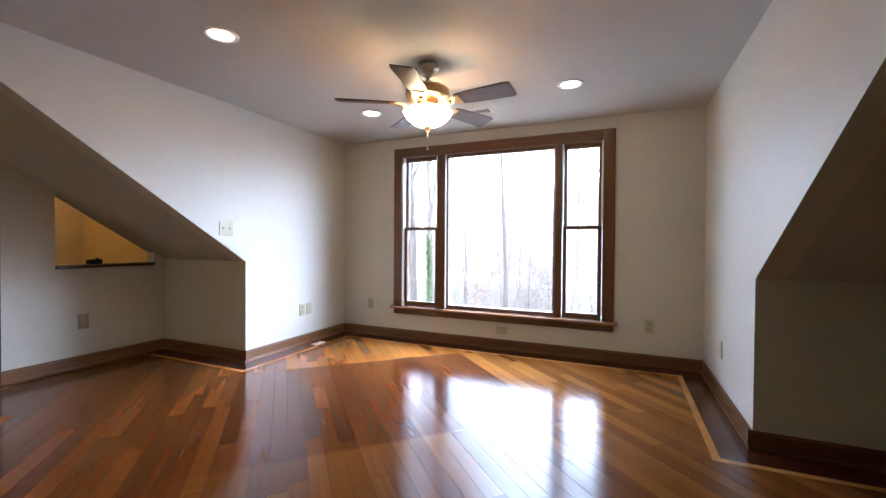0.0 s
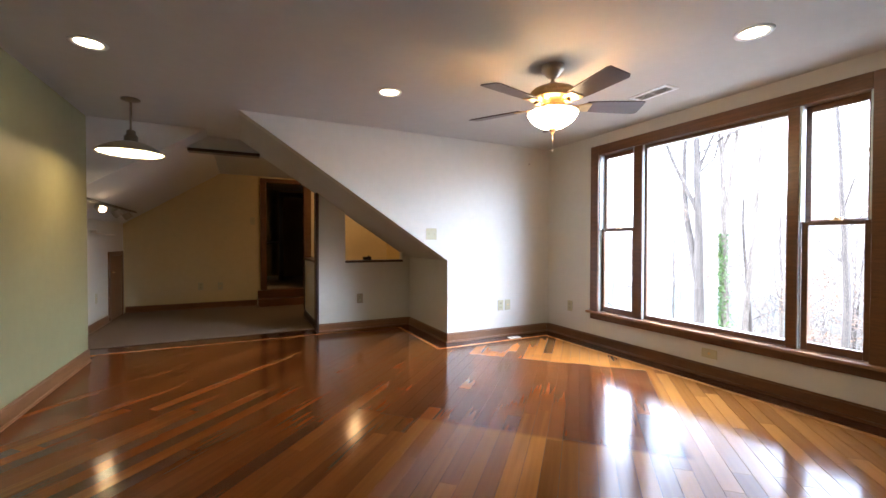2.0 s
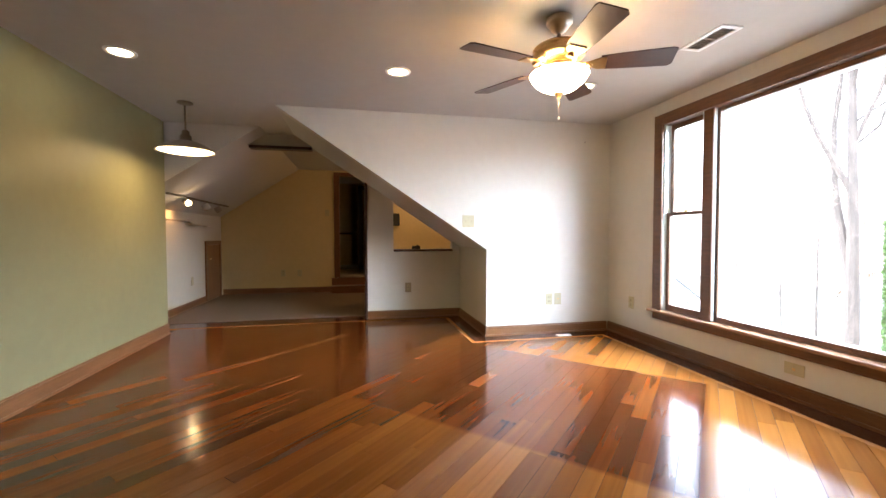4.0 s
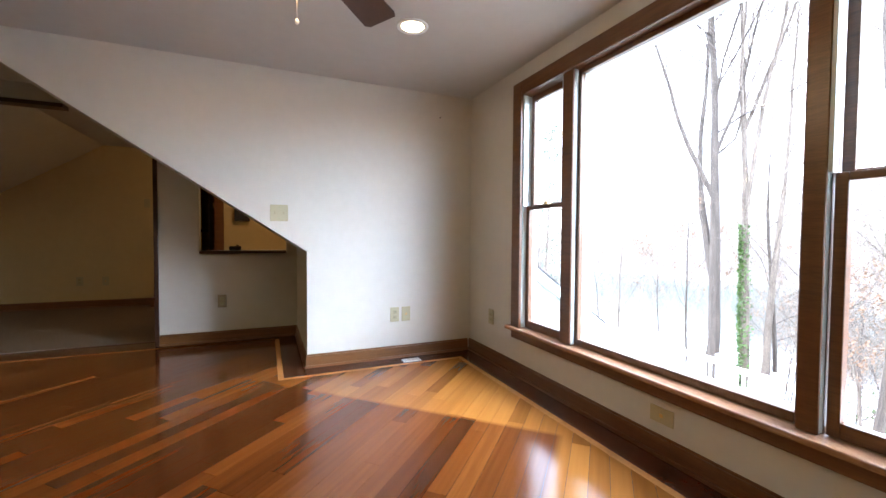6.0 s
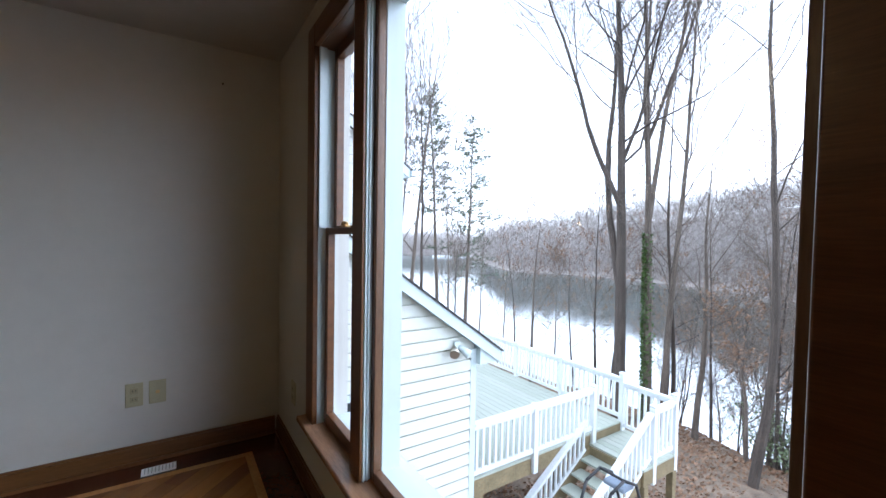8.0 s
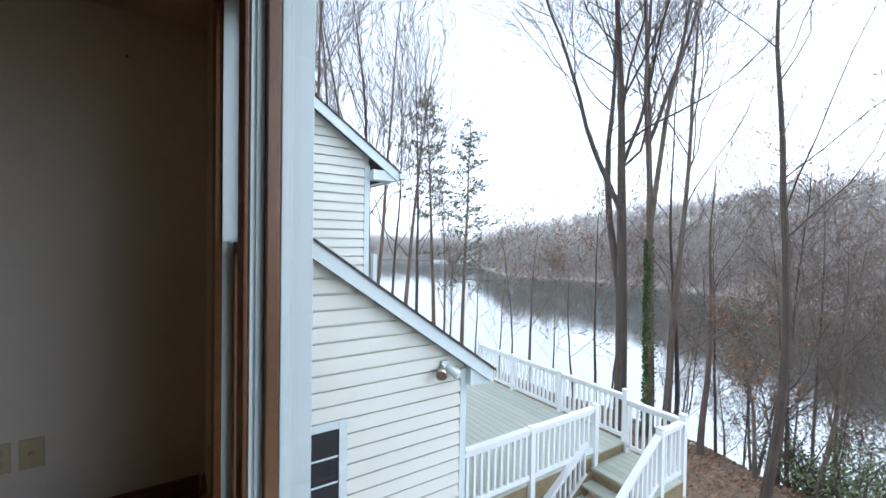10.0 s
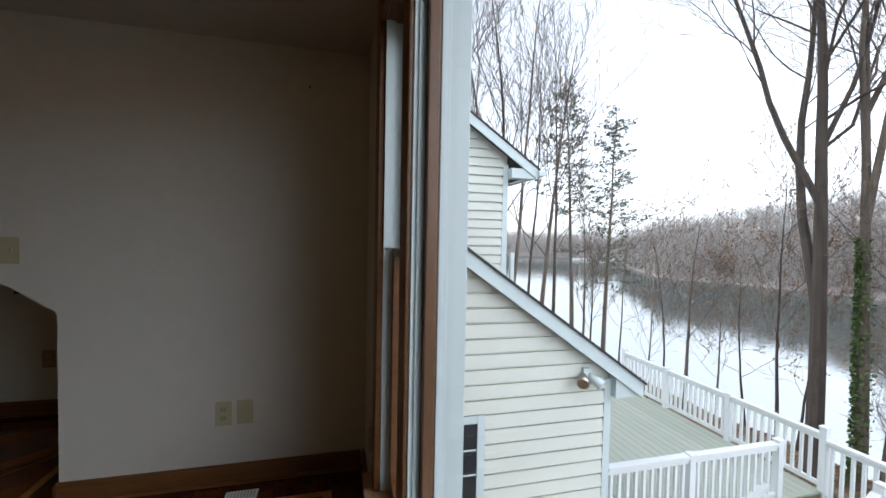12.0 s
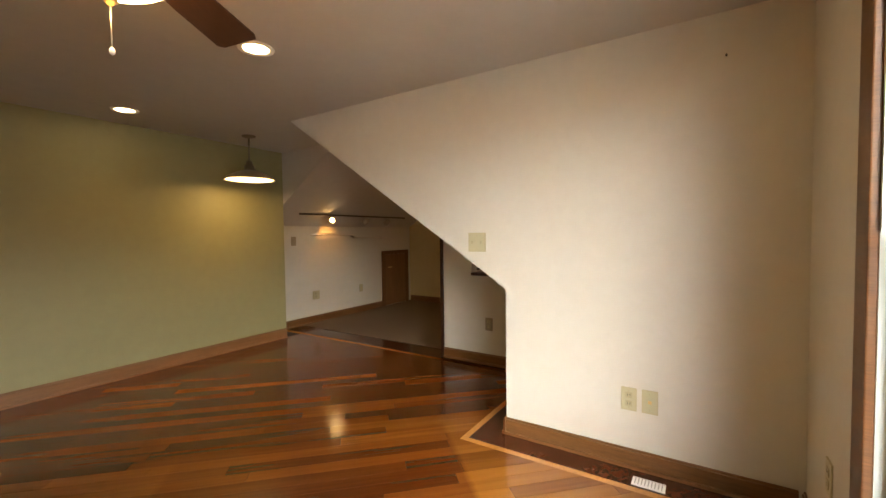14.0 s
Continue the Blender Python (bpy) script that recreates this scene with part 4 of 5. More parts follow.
def bare_tree(x, y, height, r, seed, label, bark, kids=(13, 6, 4), lean=(0, 0), stems=None, spread=(25, 60), wob=0.06, start=0.35, dead_leaves=False, ivy=0.0, forks=(), fine=0.0065):
    rng = random.Random(seed)
    z = ground_z(x, y) - 0.2
    t = thing("tree", (x, y, z), label, "tree", "lakeside trees")
    limbs, twigs = Tubes(), Tubes()
    leaves = Tubes() if dead_leaves else None
    stems = stems or ((0, 0, 1.0, lean),)
    paths = []
    for sx, sy, s, ln in stems:
        pts = limb_path(Vector((sx, sy, 0)), Vector((ln[0], ln[1], 1)), height * s, rng, wob, 14, 0.04)
        paths.append(pts)
        grow(limbs, twigs, pts, r * s, r * 0.12, 0, rng, spread, kids, leaves, start, fine)
    # heavy limbs: height of the fork, thickness, length, sideways lean, and upward curl
    for h, rf, ln, way, curl in forks:
        i = min(range(len(paths[0])), key=lambda k: abs(paths[0][k].z - h))
        pts = limb_path(paths[0][i], Vector((way[0], way[1], 1)), ln, rng, 0.10, 10, curl)
        grow(limbs, twigs, pts, rf, rf * 0.15, 0, rng, spread, (14, kids[1], kids[2]), leaves, 0.3, fine)
    for name, coll, material in (("trunk", limbs, bark), ("crown", twigs, TWIG)):
        ob = new(name, coll.mesh(name, material))
        ob.parent = t
    if leaves is not None and leaves.v:
        ob = new("dead_leaves", leaves.mesh("dead_leaves", LEAF))
        ob.parent = t
        tagged(ob, "clinging brown leaves")
    if ivy:
        iv = Tubes()
        for _ in range(1900):
            f = rng.random() * ivy
            pts = paths[0]
            i = min(int(f * (len(pts) - 1)), len(pts) - 2)
            p = pts[i].lerp(pts[i + 1], f * (len(pts) - 1) - i)
            a = 3.6 + rng.gauss(0, 1.1)
            rr = (r * (1 - f) + 0.03) * rng.uniform(0.85, 1.35)
            iv.leaf(p + Vector((math.cos(a) * rr, math.sin(a) * rr, 0)), rng.uniform(0.06, 0.12), rng)
        ob = new("ivy", iv.mesh("ivy", IVY))
        ob.parent = t
        tagged(ob, "green ivy climbing the trunk")
    return t


def spot(b, d):
    return 2.1 - d * math.sin(radians(b)), d * math.cos(radians(b))


x, y = spot(32.6, 12.5)
bare_tree(x, y, 18, 0.19, 11, "tall bare tree with a forked limb beside the lake", BARKD, (20, 10, 6), wob=0.03, start=0.42, forks=((4.4, 0.12, 12, (-0.14, -0.06), 0.06), (6.4, 0.085, 9, (-0.42, -0.22), 0.03), (8.2, 0.06, 7, (0.30, 0.2), 0.05)))
x, y = spot(29.2, 12.8)
bare_tree(x, y, 17, 0.14, 12, "tall bare tree with ivy up its trunk", BARK, (20, 10, 6), wob=0.03, spread=(15, 48), start=0.48, ivy=0.34, stems=((0, 0, 1.0, (0.01, 0)), (0.34, 0.2, 0.8, (0.03, 0.0))), forks=((6.6, 0.085, 10, (0.14, 0.08), 0.06), (7.4, 0.07, 9, (-0.12, -0.05), 0.06), (8.4, 0.06, 8, (0.36, 0.2), 0.05)))
x, y = spot(26.1, 13)
bare_tree(x, y, 11, 0.075, 13, "slim dark bare tree", BARKD, (13, 6, 4), wob=0.04)
x, y = spot(23.6, 13)
bare_tree(x, y, 8, 0.10, 14, "forked grey bare tree on the bank", BARK, (13, 7, 4), lean=(0.05, 0))
x, y = spot(17.6, 10.6)
bare_tree(x, y, 13.5, 0.11, 19, "tall crooked bare tree", BARKD, (13, 5, 4), lean=(0.09, 0.02), wob=0.07, spread=(35, 70), start=0.4)
x, y = spot(35.6, 14)
bare_tree(x, y, 7.5, 0.055, 16, "slim bare tree with a few dead leaves", BARKD, (14, 7, 5), wob=0.04, dead_leaves=True)
x, y = spot(44.5, 15)
bare_tree(x, y, 6.3, 0.07, 17, "small spreading bare tree behind the deck", BARK, (12, 7, 4), start=0.4, spread=(30, 65), dead_leaves=True)
# saplings with clinging leaves along the crest of the bank
for i, (b, d, h) in enumerate(((38.4, 15.5, 5.2), (41.2, 16, 4.6), (46.8, 17, 6.4), (48.6, 15.5, 4.4), (33.9, 15, 5.6), (52.0, 18, 6.0))):
    x, y = spot(b, d)
    bare_tree(x, y, h, 0.045, 140 + i, "slender sapling with clinging brown leaves", BARK if i % 2 else BARKD, (13, 6, 4), lean=((-0.06, 0.08, 0.02)[i % 3], 0), start=0.3, spread=(30, 65), dead_leaves=i % 2 == 0)
# stand on the bank to the west
for i, (b, d, h, r) in enumerate(((67.5, 24, 20, 0.18), (65.2, 26, 21, 0.16), (63.2, 23, 19, 0.15), (61.4, 25, 19, 0.19), (59.6, 22, 18, 0.13), (58.2, 25, 15, 0.10), (56.4, 24, 16, 0.15), (54.2, 23, 15, 0.11), (71, 25, 20, 0.2), (75, 24, 21, 0.22), (51.6, 26, 9, 0.09), (49.4, 22, 5, 0.06))):
    x, y = spot(b - 1.5, d)
    bare_tree(x, y - 3.5, h, r, 30 + i, "tall bare tree on the far bank of the yard", BARKD if i % 2 else BARK, (15, 6, 3), spread=(12, 42), start=0.3, lean=((0.07, 0.0, 0.03, -0.02)[i % 4], 0), fine=0.012, wob=0.05)
# brush and young trees on the slope to the north
rng = random.Random(5)
for i in range(46):
    b, d = rng.uniform(-18, 28) if i % 2 else rng.uniform(4, 27), rng.uniform(11, 20)
    x, y = spot(b, d)
    bare_tree(x, y, rng.uniform(4, 9), rng.uniform(0.03, 0.07), 60 + i, "young bare tree on the wooded bank", BARKD if i % 2 else BARK, (15, 7, 5), lean=(rng.uniform(-0.15, 0.15), rng.uniform(-0.05, 0.15)), spread=(25, 65), start=0.25, dead_leaves=i % 4 == 0)
x, y = spot(3, 9)
bare_tree(x, y, 14, 0.10, 99, "slim bare tree before the window", BARK, (16, 8, 5), lean=(0.04, 0), start=0.4, spread=(20, 50))


def pine(x, y, height, seed, low=0.3):
    """Thin pine: bare lower trunk, level boughs in loose whorls that end in flat tufts of needles."""
    rng = random.Random(seed)
    t = thing("pine_tree", (x, y, ground_z(x, y) - 0.2), "thin pine with loose layered tufts of green needles", "tree")
    trunk, nd = Tubes(), Tubes()
    pts = limb_path(Vector((0, 0, 0)), Vector((0.02, 0, 1)), height, rng, 0.03, 12, 0.05)
    trunk.tube(pts, [0.14 * (1 - i / 13) + 0.012 for i in range(13)], 7)
    for k in range(58):
        f = low + (0.99 - low) * k / 58
        i = min(int(f * 12), 11)
        p = pts[i].lerp(pts[i + 1], f * 12 - i)
        a = 2.4 * k + rng.uniform(-0.5, 0.5)
        ln = rng.uniform(0.9, 2.3) * (0.35 + 1.9 * (1 - f) * (0.45 + f))
        br = limb_path(p, Vector((math.cos(a), math.sin(a), rng.uniform(-0.15, 0.7))), ln, rng, 0.2, 5)
        trunk.tube(br, [0.03, 0.025, 0.02, 0.016, 0.012, 0.008], 3)
        for q in br[2:]:
            for _ in range(3):
                c = q + Vector((rng.gauss(0, 0.22), rng.gauss(0, 0.22), rng.gauss(0.06, 0.13)))
                for _ in range(6):
                    nd.leaf(c + Vector((rng.gauss(0, 0.10), rng.gauss(0, 0.10), rng.gauss(0, 0.045))), rng.uniform(0.10, 0.18), rng)
    for name, coll, material in (("trunk", trunk, BARK), ("crown", nd, NEEDLE)):
        ob = new(name, coll.mesh(name, material))
        ob.parent = t


for b, d, back, h, seed, low in ((50.4, 27, 2, 15.5, 3, 0.32), (52.6, 28, 3, 17, 7, 0.5), (67, 30, 4, 19, 4, 0.3)):
    x, y = spot(b, d)
    pine(x, y - back, h, seed, low)


def shrub(x, y, seed):
    rng = random.Random(seed)
    t = thing("evergreen_shrub", (x, y, ground_z(x, y) - 0.1), "loose green evergreen shrub on the bank", "shrub", "evergreen shrubs")
    st, lv = Tubes(), Tubes()
    for k in range(14):
        a = rng.uniform(0, 6.28)
        br = limb_path(Vector((0, 0, 0)), Vector((math.cos(a) * 0.8, math.sin(a) * 0.8, 1)), rng.uniform(1.2, 2.6), rng, 0.25, 5)
        st.tube(br, [0.03, 0.025, 0.02, 0.015, 0.01, 0.005], 3)
        for q in br[2:]:
            for _ in range(22):
                lv.leaf(q + Vector((rng.gauss(0, 0.16), rng.gauss(0, 0.16), rng.gauss(0, 0.10))), rng.uniform(0.05, 0.085), rng)
    for name, coll, material in (("stems", st, BARKD), ("foliage", lv, SHRUB)):
        ob = new(name, coll.mesh(name, material))
        ob.parent = t


for i, (b, d) in enumerate(((15, 13.2), (13.5, 12.6), (11, 12), (9.5, 13), (6, 14), (12.5, 14.5))):
    x, y = spot(b, d)
    shrub(x, y, 200 + i)

# woods of the far hills: many small bare trees, distance haze in their colour
rng = random.Random(8)
far = Tubes()
for _ in range(5200):
    b = rng.uniform(92, -30)
    back = 1.0 + 75 * rng.random() ** 1.6
    p = Vector(hill_point(b, back))
    h = rng.uniform(5.5, 9.5) * (1.15 if b > 55 else 1.0)
    top = p + Vector((rng.uniform(-0.6, 0.6), rng.uniform(-0.6, 0.6), h))
    r = h * 0.011
    far.tube([p, top], [r, r * 0.3], 3)
    for k in range(13):
        f = rng.uniform(0.22, 0.97)
        q = p.lerp(top, f)
        a = rng.uniform(0, 6.28)
        ll = h * rng.uniform(0.18, 0.42) * (1.15 - f * 0.6)
        e = q + Vector((math.cos(a) * ll * 0.85, math.sin(a) * ll * 0.85, ll * rng.uniform(0.25, 0.75)))
        far.tube([q, e], [r * 0.45, r * 0.2], 3)
        for s in range(2):
            a2 = a + rng.uniform(-1, 1)
            m = q.lerp(e, rng.uniform(0.4, 0.9))
            far.tube([m, m + Vector((math.cos(a2) * ll * 0.35, math.sin(a2) * ll * 0.35, ll * 0.4))], [r * 0.28, r * 0.15], 3)
tagged(new("far_woods", far.mesh("far_woods", FARWOOD_HAZED)), "dense bare winter woods on the far hills, coloured pale for haze", "woods", kind="stuff")
tagged(part("dam", beam(B(), (-158, 99, WL + 0.4), (-147, 116, WL + 0.4), 1.2, 0.9), WHITEP), "low pale dam across the far end of the lake", "dam")

# fallen leaves on the bank
rng = random.Random(21)
lit = Tubes()
for _ in range(26000):
    x, y = rng.uniform(-8, 5), 3.5 + 11 * rng.random()
    lit.leaf(Vector((x, y, ground_z(x, y) + 0.025)), rng.uniform(0.05, 0.11), rng)
tagged(new("fallen_leaves", lit.mesh("fallen_leaves", LEAF)), "brown fallen leaves over the bank", "leaves", kind="stuff")


# ---------------------------------------------------------------- the house's wing
XW = -1.65
YC = 2.72


def lap_boards(parent, x, y_lo, y_hi, z_lo, z_hi, rake, step=0.153, hole=None):
    """Horizontal siding courses on a wall facing east; rake(z) is where the gable's edge cuts a course."""
    z = z_lo
    while z < z_hi:
        y1 = min(y_hi, rake(z + step * 0.4))
        runs = [(y_lo, y1)]
        if hole and z + step > hole[2] and z < hole[3]:
            runs = [(y_lo, hole[0]), (hole[1], y1)]
        for y_a, y_b in runs:
            if y_b - y_a < 0.05:
                continue
            bm = B()
            prof = ((x, z + 0.006), (x + 0.044, z + 0.004), (x + 0.027, z + step - 0.024), (x + 0.003, z + step - 0.022), (x + 0.003, z + step), (x, z + step))
            va = [bm.verts.new((px, y_a, pz)) for px, pz in prof]
            vb = [bm.verts.new((px, y_b, pz)) for px, pz in prof]
            fs = [bm.faces.new(va[::-1]), bm.faces.new(vb)] + [bm.faces.new((va[i], va[(i + 1) % 6], vb[(i + 1) % 6], vb[i])) for i in range(6)]
            bmesh.ops.recalc_face_normals(bm, faces=fs)
            part("siding_board", bm, SIDING, parent)
        z += step


def house_wing():
    w = thing("house_wing", (0, 0, 0), "white vinyl sided house wing with a gable roof beside the deck", "house")
    slope_l = 0.702

    def rake_z(y):
        return -0.32 + slope_l * (3.05 - y)

    wall = prism(B(), [(-0.5, -4), (YC, -4), (YC, rake_z(YC) - 0.1), (-0.5, rake_z(-0.5) - 0.1)], "x", XW - 0.14, XW)
    bx(wall, -4.6, XW - 0.14, YC - 0.14, YC, -4, rake_z(YC) - 0.1)
    wl = part("wall", wall, SIDING, w)
    lap_boards(wl, XW, -0.5, YC - 0.07, -3.6, 2.4, lambda z: 3.05 - (z + 0.46) / slope_l, hole=(0.48, 1.29, -1.75, -0.56))
    part("corner_board", bx(B(), XW, XW + 0.042, YC - 0.075, YC + 0.01, -3.8, -0.28, 0.003), VINYL, w)
    part("corner_board", bx(B(), XW - 0.075, XW, YC, YC + 0.02, -3.8, -0.28, 0.003), VINYL, w)
    y0, y1 = -0.5, 3.05
    part("rake_fascia", prism(B(), [(y0, rake_z(y0) - 0.16), (y1, rake_z(y1) - 0.16), (y1, rake_z(y1)), (y0, rake_z(y0))], "x", XW + 0.12, XW + 0.15), VINYL, w, "pale blue-white rake board")
    part("soffit", prism(B(), [(y0, rake_z(y0) - 0.15), (y1 - 0.02, rake_z(y1 - 0.02) - 0.15), (y1 - 0.02, rake_z(y1 - 0.02) - 0.12), (y0, rake_z(y0) - 0.12)], "x", XW, XW + 0.12), VINYL, w)
    part("roof", prism(B(), [(y0, rake_z(y0) - 0.1), (y1 + 0.03, rake_z(y1 + 0.03) - 0.1), (y1 + 0.03, rake_z(y1 + 0.03) + 0.025), (y0, rake_z(y0) + 0.025)], "x", -4.6, XW + 0.12), SHINGLE, w, "dark shingled roof")
    part("roof_edge", prism(B(), [(y0, rake_z(y0)), (y1 + 0.03, rake_z(y1 + 0.03)), (y1 + 0.03, rake_z(y1 + 0.03) + 0.025), (y0, rake_z(y0) + 0.025)], "x", XW + 0.12, XW + 0.17), SHINGLE, w)
    part("eave_box", prism(B(), [(2.73, -0.47), (3.03, -0.47), (3.03, rake_z(3.03) - 0.13), (2.73, rake_z(2.73) - 0.16)], "x", XW - 0.3, XW + 0.12), VINYL, w, "boxed eave return")
    win = part("window", bx(bx(bx(bx(B(), XW, XW + 0.04, 1.21, 1.29, -1.75, -0.55, 0.003), XW, XW + 0.04, 0.48, 0.56, -1.75, -0.55, 0.003), XW, XW + 0.04, 0.56, 1.21, -0.63, -0.55, 0.003), XW, XW + 0.04, 0.56, 1.21, -1.75, -1.67, 0.003), VINYL, w, "white framed window with dark panes")
    bm = B()
    for z in (-0.90, -1.15, -1.40):
        bx(bm, XW + 0.02, XW + 0.027, 0.56, 1.21, z - 0.009, z + 0.009)
    bx(bm, XW + 0.02, XW + 0.027, 0.878, 0.892, -1.67, -0.63)
    part("muntins", bm, VINYL, win)
    part("pane", bx(B(), XW + 0.004, XW + 0.024, 0.56, 1.21, -1.67, -0.63), DARKPANE, win)
    # upper block behind
    XU, YU = -4.6, 2.74

    def up_z(y):
        return 2.42 + 0.69 * (3.21 - y)

    wall2 = part("upper_wall", prism(B(), [(-1.6, -1), (YU, -1), (YU, up_z(YU) - 0.1), (-1.6, up_z(-1.6) - 0.1)], "x", XU - 0.14, XU), SIDING, w)
    lap_boards(wall2, XU, -1.2, YU - 0.08, 0.0, 5.2, lambda z: 3.21 - (z - 2.24) / 0.69)
    part("upper_corner_board", bx(B(), XU, XU + 0.042, YU - 0.09, YU + 0.01, -0.5, 2.5, 0.003), VINYL, w)
    part("upper_rake_fascia", prism(B(), [(-1.6, up_z(-1.6) - 0.18), (3.21, up_z(3.21) - 0.18), (3.21, up_z(3.21)), (-1.6, up_z(-1.6))], "x", XU + 0.22, XU + 0.25), VINYL, w)
    part("upper_roof", prism(B(), [(-1.6, up_z(-1.6) - 0.1), (3.26, up_z(3.26) - 0.1), (3.26, up_z(3.26) + 0.03), (-1.6, up_z(-1.6) + 0.03)], "x", -8, XU + 0.22), SHINGLE, w)
    part("upper_roof_edge", prism(B(), [(-1.6, up_z(-1.6)), (3.26, up_z(3.26)), (3.26, up_z(3.26) + 0.03), (-1.6, up_z(-1.6) + 0.03)], "x", XU + 0.22, XU + 0.27), SHINGLE, w)
    part("upper_eave_box", bx(B(), XU, XU + 0.22, 2.74, 3.21, 2.25, 2.42), VINYL, w)
    part("gutter", bx(B(), -8, XU + 0.3, 3.21, 3.34, 2.29, 2.39, 0.01), VINYL, w)
    part("downspout", bx(B(), XU - 0.02, XU + 0.06, 2.82, 2.9, -1, 0.95, 0.01), VINYL, w)
    # floodlights under the eave
    fl2 = thing("floodlight", (XW + 0.03, 2.40, -0.2), "white twin floodlight on the siding under the eave", "floodlight")
    part("box", bx(B(), 0, 0.05, -0.04, 0.04, -0.04, 0.06, 0.008), VINYL, fl2)
    part("lamp", rod(B(), (0.03, 0.03, -0.01), (0.14, 0.12, -0.1), 0.03, 14, 0.06), VINYL, fl2)
    part("lamp", rod(B(), (0.03, -0.03, -0.01), (0.16, -0.12, -0.06), 0.03, 14, 0.06), NICKEL, fl2)


house_wing()


# ---------------------------------------------------------------- deck and stairs
DZ = -2.02


def railing(name, a, b, top, bottom, posts, label, step=0.105, drop=0.0):
    """Post and baluster rail from a to b (plan points); top and bottom are rail heights at a, drop the fall to b."""
    r = thing(name, (a[0], a[1], 0), label, "railing", "deck railings")
    d = Vector((b[0] - a[0], b[1] - a[1], 0))
    L = d.length
    u = d / L

    def P(s, z):
        return Vector((u.x * s, u.y * s, z - drop * s / L))

    part("top_rail", beam(B(), P(0, top), P(L, top), 0.09, 0.035), DECKRAIL, r)
    part("upper_rail", beam(B(), P(0, top - 0.05), P(L, top - 0.05), 0.035, 0.06), DECKRAIL, r)
    part("bottom_rail", beam(B(), P(0, bottom), P(L, bottom), 0.035, 0.06), DECKRAIL, r)
    for s, pz0, pz1 in posts:
        q = P(s, 0)
        bm = bx(B(), q.x - 0.042, q.x + 0.042, q.y - 0.042, q.y + 0.042, pz0, pz1, 0.004)
        bx(bm, q.x - 0.05, q.x + 0.05, q.y - 0.05, q.y + 0.05, pz1, pz1 + 0.025, 0.006)
        part("post", bm, DECKRAIL, r)
    me = mesh_of("baluster", bx(B(), -0.017, 0.017, -0.017, 0.017, bottom - 0.02, top - 0.03), DECKRAIL)
    n = int(L / step)
    for i in range(n):
        s = L * (i + 0.5) / n
        if any(abs(s - ps) < 0.06 for ps, _, _ in posts):
            continue
        o = new("baluster", me)
        o.parent = r
        q = P(s, 0)
        o.location = (q.x * K, q.y * K, q.z * K)
    return r


def deck():
    d = thing("deck", (0, 0, DZ), "weathered grey-green wooden deck on treated posts", "deck")
    me = mesh_of("deck_board", bx(B(), -4.6, 0, 0.0, 0.132, -0.03, 0, 0.003), DECKW)
    y = YC
    while y < 6.0:
        o = new("deck_board", me)
        o.parent = d
        o.location = (XW * K, y * K, 0)
        y += 0.138
    part("rim_joist", bx(B(), XW - 0.05, XW - 0.012, YC, 6.08, -0.27, -0.032), TREATED, d)
    part("rim_joist", bx(B(), -6.2, XW - 0.05, 6.03, 6.08, -0.27, -0.032), TREATED, d)
    for x, y in ((-1.75, 2.9), (-1.75, 4.5), (-1.75, 5.95), (-4.2, 5.95), (-6, 5.95)):
        part("support_post", bx(B(), x - 0.06, x + 0.06, y - 0.06, y + 0.06, ground_z(x, y) - DZ - 0.2, -0.27), TREATED, d)


deck()
railing("deck_railing", (XW, YC + 0.02), (XW, 5.22), DZ + 0.73, DZ + 0.08, ((1.13, DZ - 0.25, DZ + 0.74), (2.48, DZ - 0.25, DZ + 0.76)), "white painted deck railing with square balusters")
railing("deck_railing", (-5.5, 6.03), (-1.66, 6.03), DZ + 0.74, DZ + 0.08, ((0.02, DZ, DZ + 0.8), (1.2, DZ, DZ + 0.76), (2.5, DZ, DZ + 0.76), (3.84, DZ - 0.25, DZ + 0.83)), "white painted deck railing along the lake side")
LZ = DZ - 0.16
railing("landing_railing", (-1.62, 6.03), (-0.75, 6.03), LZ + 0.84, LZ + 0.1, ((0.86, LZ - 0.3, LZ + 0.91),), "white railing of the lower stair landing", drop=0.0)
railing("landing_railing", (-0.76, 5.98), (-0.76, 5.38), LZ + 0.82, LZ + 0.1, ((0.55, LZ - 0.3, LZ + 0.86),), "white railing at the head of the stairs")


def stairs():
    s = thing("deck_stairs", (0, 0, LZ), "weathered wooden stairs with open risers from deck to yard", "stairs")
    me = mesh_of("landing_board", bx(B(), XW + 0.0, -0.72, 0, 0.132, -0.03, 0, 0.003), DECKW)
    y = 5.14
    while y < 6.02:
        o = new("landing_board", me)
        o.parent = s
        o.location = (0, y * K, 0)
        y += 0.138
    part("riser", bx(B(), XW - 0.012, XW - 0.002, 5.2, 6.03, 0.0, 0.13), TREATED, s)
    part("rim", bx(B(), -0.76, -0.72, 5.14, 6.06, -0.25, -0.032), TREATED, s)
    part("rim", bx(B(), XW, -0.76, 5.10, 5.138, -0.2, -0.032), TREATED, s)
    for x, y in ((-0.76, 5.98), (-0.76, 5.2)):
        part("support_post", bx(B(), x - 0.05, x + 0.05, y - 0.05, y + 0.05, ground_z(x, y) - LZ - 0.2, -0.25), TREATED, s)
    n, run, rise = 9, 0.235, 0.155
    me = mesh_of("tread", bx(B(), XW + 0.05, -0.80, 0, 0.25, -0.035, 0, 0.004), DECKW)
    for i in range(n):
        o = new("tread", me)
        o.parent = s
        o.location = (0, (5.1 - run * (i + 1)) * K, -rise * (i + 1) * K)
    for x in (XW + 0.03, -0.78):
        part("stringer", beam(B(), (x, 5.14, -0.12), (x, 5.14 - run * n, -0.12 - rise * n), 0.04, 0.24), TREATED, s)


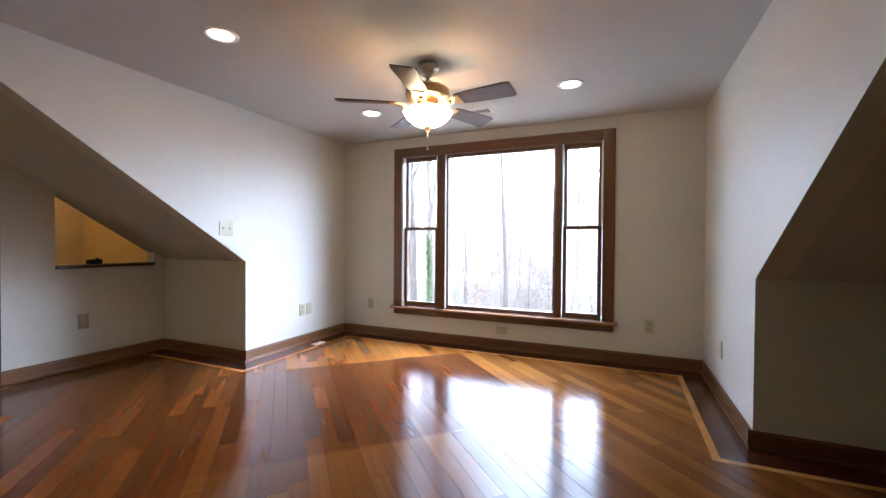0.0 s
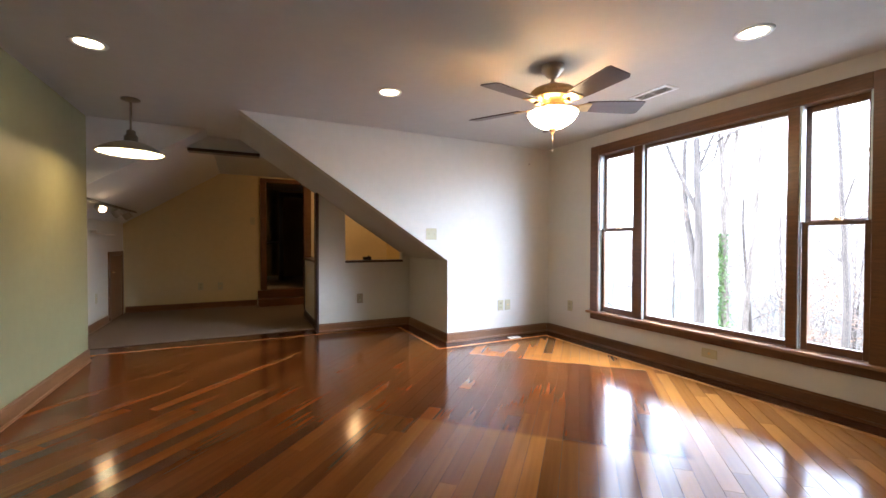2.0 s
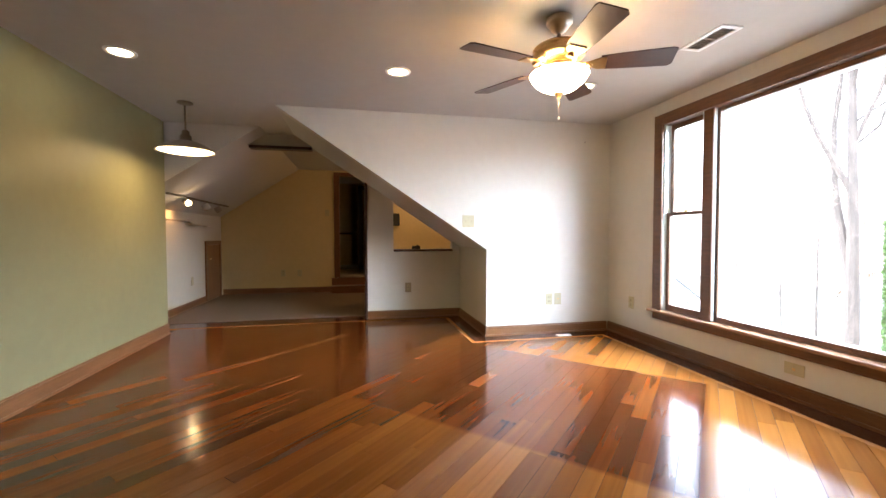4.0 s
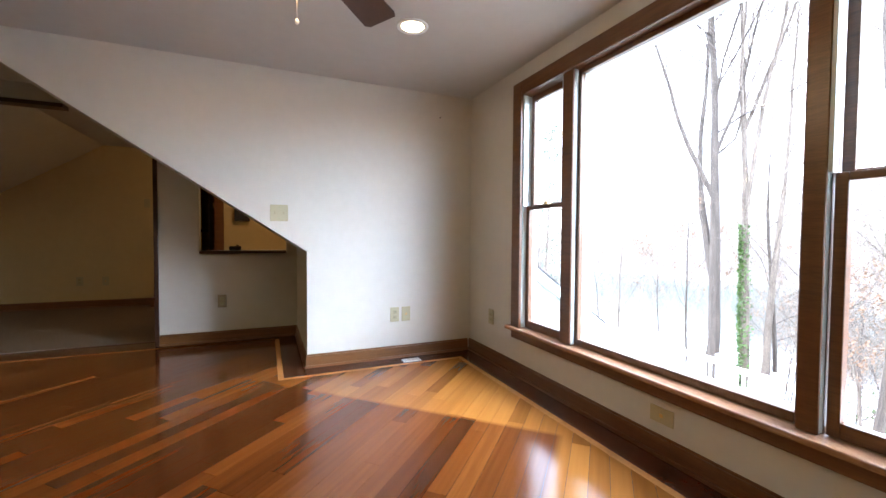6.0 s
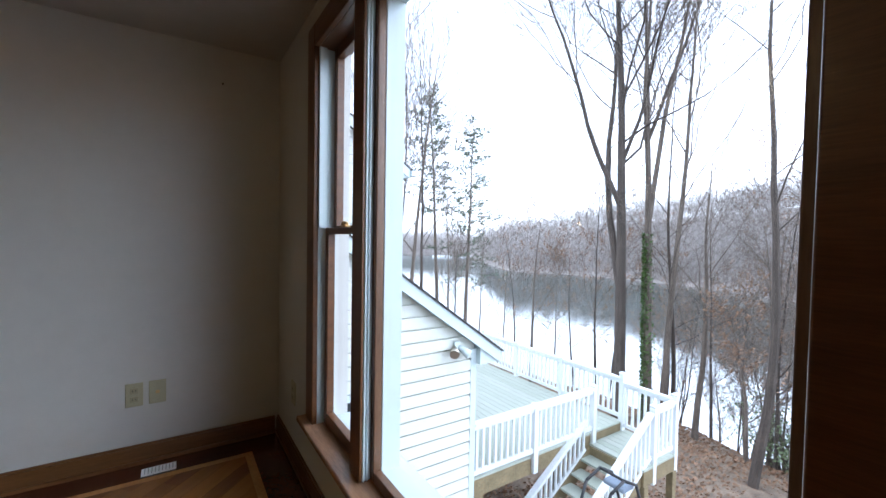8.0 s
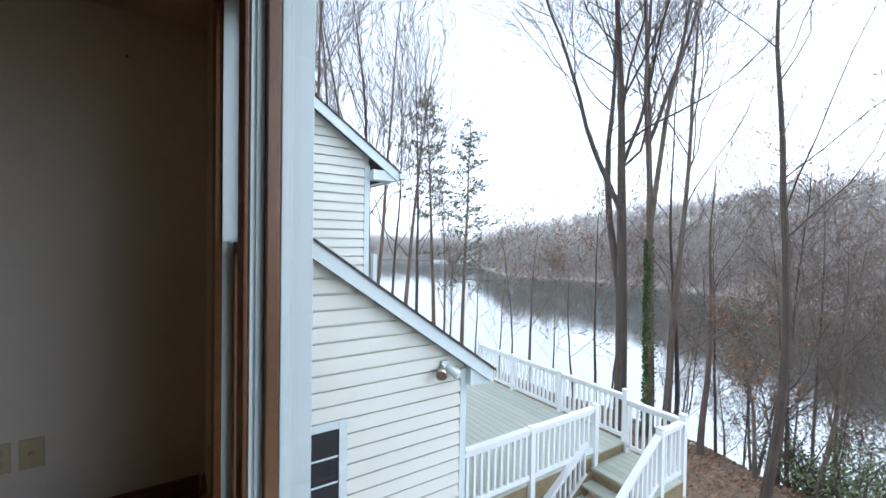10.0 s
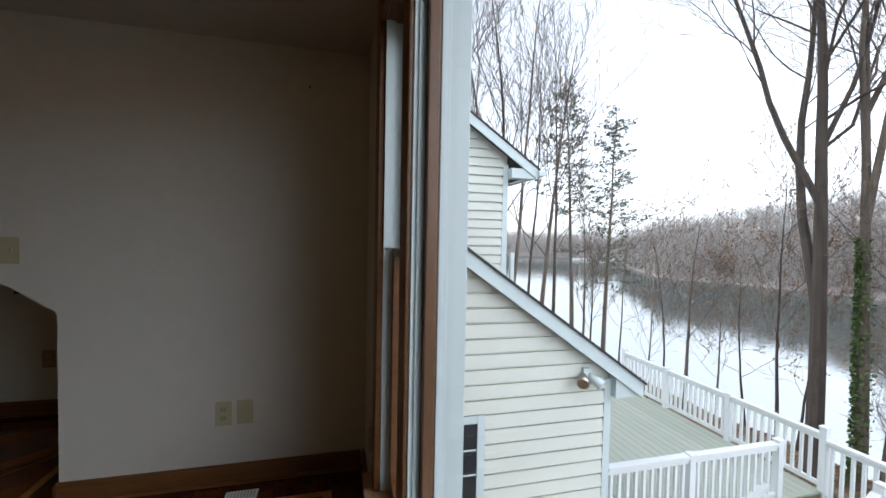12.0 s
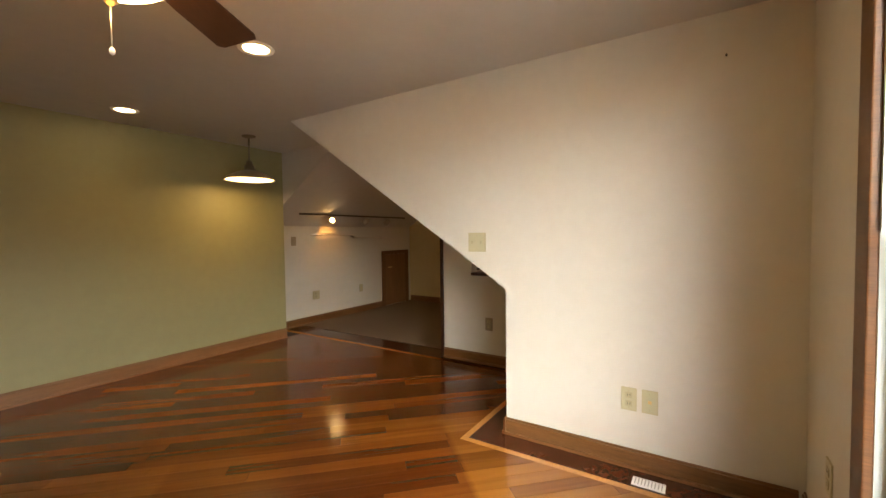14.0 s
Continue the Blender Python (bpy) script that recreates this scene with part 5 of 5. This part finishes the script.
stairs()
railing("stair_railing", (-0.76, 5.36), (-0.76, 3.2), LZ + 0.78, LZ + 0.12, ((2.15, LZ - 1.9, LZ - 0.72),), "white stair railing running down to the yard", drop=1.46)
railing("stair_railing", (XW + 0.03, 5.0), (XW + 0.03, 3.2), LZ + 0.42, LZ - 0.05, ((1.75, LZ - 1.9, LZ - 0.75),), "white stair railing under the deck's edge", drop=1.2)


def hammock_stand(x, y):
    z = ground_z(x, y)
    t = thing("garden_swing_frame", (x, y, z), "black curved tubular garden frame with a grey-blue cushion strap", "garden frame")
    top = -1.62 - z
    for dx in (-0.16, 0.16):
        bm = B()
        pts = [Vector((dx, -0.55 + 0.02, 0)), Vector((dx, -0.4, top * 0.7)), Vector((dx, -0.2, top * 0.96)), Vector((dx, 0.05, top)), Vector((dx, 0.3, top * 0.93)), Vector((dx, 0.6, top * 0.55)), Vector((dx, 0.75, 0))]
        for a, b in zip(pts, pts[1:]):
            rod(bm, a, b, 0.018, 10)
        part("side_tube", bm, IRON, t)
    part("cross_tube", rod(B(), (-0.16, 0.05, top), (0.16, 0.05, top), 0.016), IRON, t)
    part("cross_tube", rod(B(), (-0.16, -0.4, top * 0.7), (0.16, -0.4, top * 0.7), 0.016), IRON, t)
    part("cushion", bx(B(), -0.14, 0.14, 0.08, 0.3, top * 0.9, top * 0.93, 0.02), mat("grey_blue_fabric", (0.22, 0.26, 0.32), 0.9, grain=0.2, scale=8), t)


hammock_stand(-0.35, 3.75)


# ---------------------------------------------------------------- hardwood planks, laid askew
def clip(poly, x0, x1, y0, y1):
    for axis, lim, sgn in ((0, x0, 1), (0, x1, -1), (1, y0, 1), (1, y1, -1)):
        out = []
        for i, p in enumerate(poly):
            q = poly[(i + 1) % len(poly)]
            dp, dq = sgn * (p[axis] - lim), sgn * (q[axis] - lim)
            if dp >= 0:
                out.append(p)
            if dp * dq < 0:
                f = dp / (dp - dq)
                out.append((p[0] + f * (q[0] - p[0]), p[1] + f * (q[1] - p[1])))
        poly = out
        if len(poly) < 3:
            return []
    return poly


FIELDS = ((BI + SW, XR - BI - SW, YK - BI - SW, -BI - SW), (XS + 0.10, XE, YG, YK - BI - SW))
rng = random.Random(77)
planks = []
PW, GAP = 0.082, 0.0009
c45 = math.sqrt(0.5)
v = -8.0
while v < 6.5:
    u = -10.5 + rng.uniform(0, 0.8)
    while u < 6.0:
        ln = rng.uniform(0.4, 1.7)
        rect = [(u + GAP, v + GAP), (u + ln - GAP, v + GAP), (u + ln - GAP, v + PW - GAP), (u + GAP, v + PW - GAP)]
        # along (-1, 1), across (1, 1)
        world = [(-a * c45 + b * c45, a * c45 + b * c45) for a, b in rect]
        polys = [q for q in (clip(world, *f) for f in FIELDS) if q]
        if polys:
            cx = sum(p[0] for p in polys[0]) / len(polys[0])
            cy = sum(p[1] for p in polys[0]) / len(polys[0])
            planks.append((cx, cy, polys))
        u += ln
    v += PW
planks.sort(key=lambda p: max(abs(p[0] - 1.6) / 1.5, abs(p[1] + 1.5) / 1.4))
floor_thing = bpy.data.objects["floor"]


def plank_bm(bm, polys):
    for poly in polys:
        vs = [bm.verts.new((x, y, 0.0)) for x, y in poly]
        lo = [bm.verts.new((x, y, -0.005)) for x, y in poly]
        f = bm.faces.new(vs)
        f.normal_update()
        if f.normal.z < 0:
            f.normal_flip()
            vs, lo = vs[::-1], lo[::-1]
        for i in range(len(vs)):
            bm.faces.new((vs[i], lo[i], lo[(i + 1) % len(vs)], vs[(i + 1) % len(vs)]))
    return bm


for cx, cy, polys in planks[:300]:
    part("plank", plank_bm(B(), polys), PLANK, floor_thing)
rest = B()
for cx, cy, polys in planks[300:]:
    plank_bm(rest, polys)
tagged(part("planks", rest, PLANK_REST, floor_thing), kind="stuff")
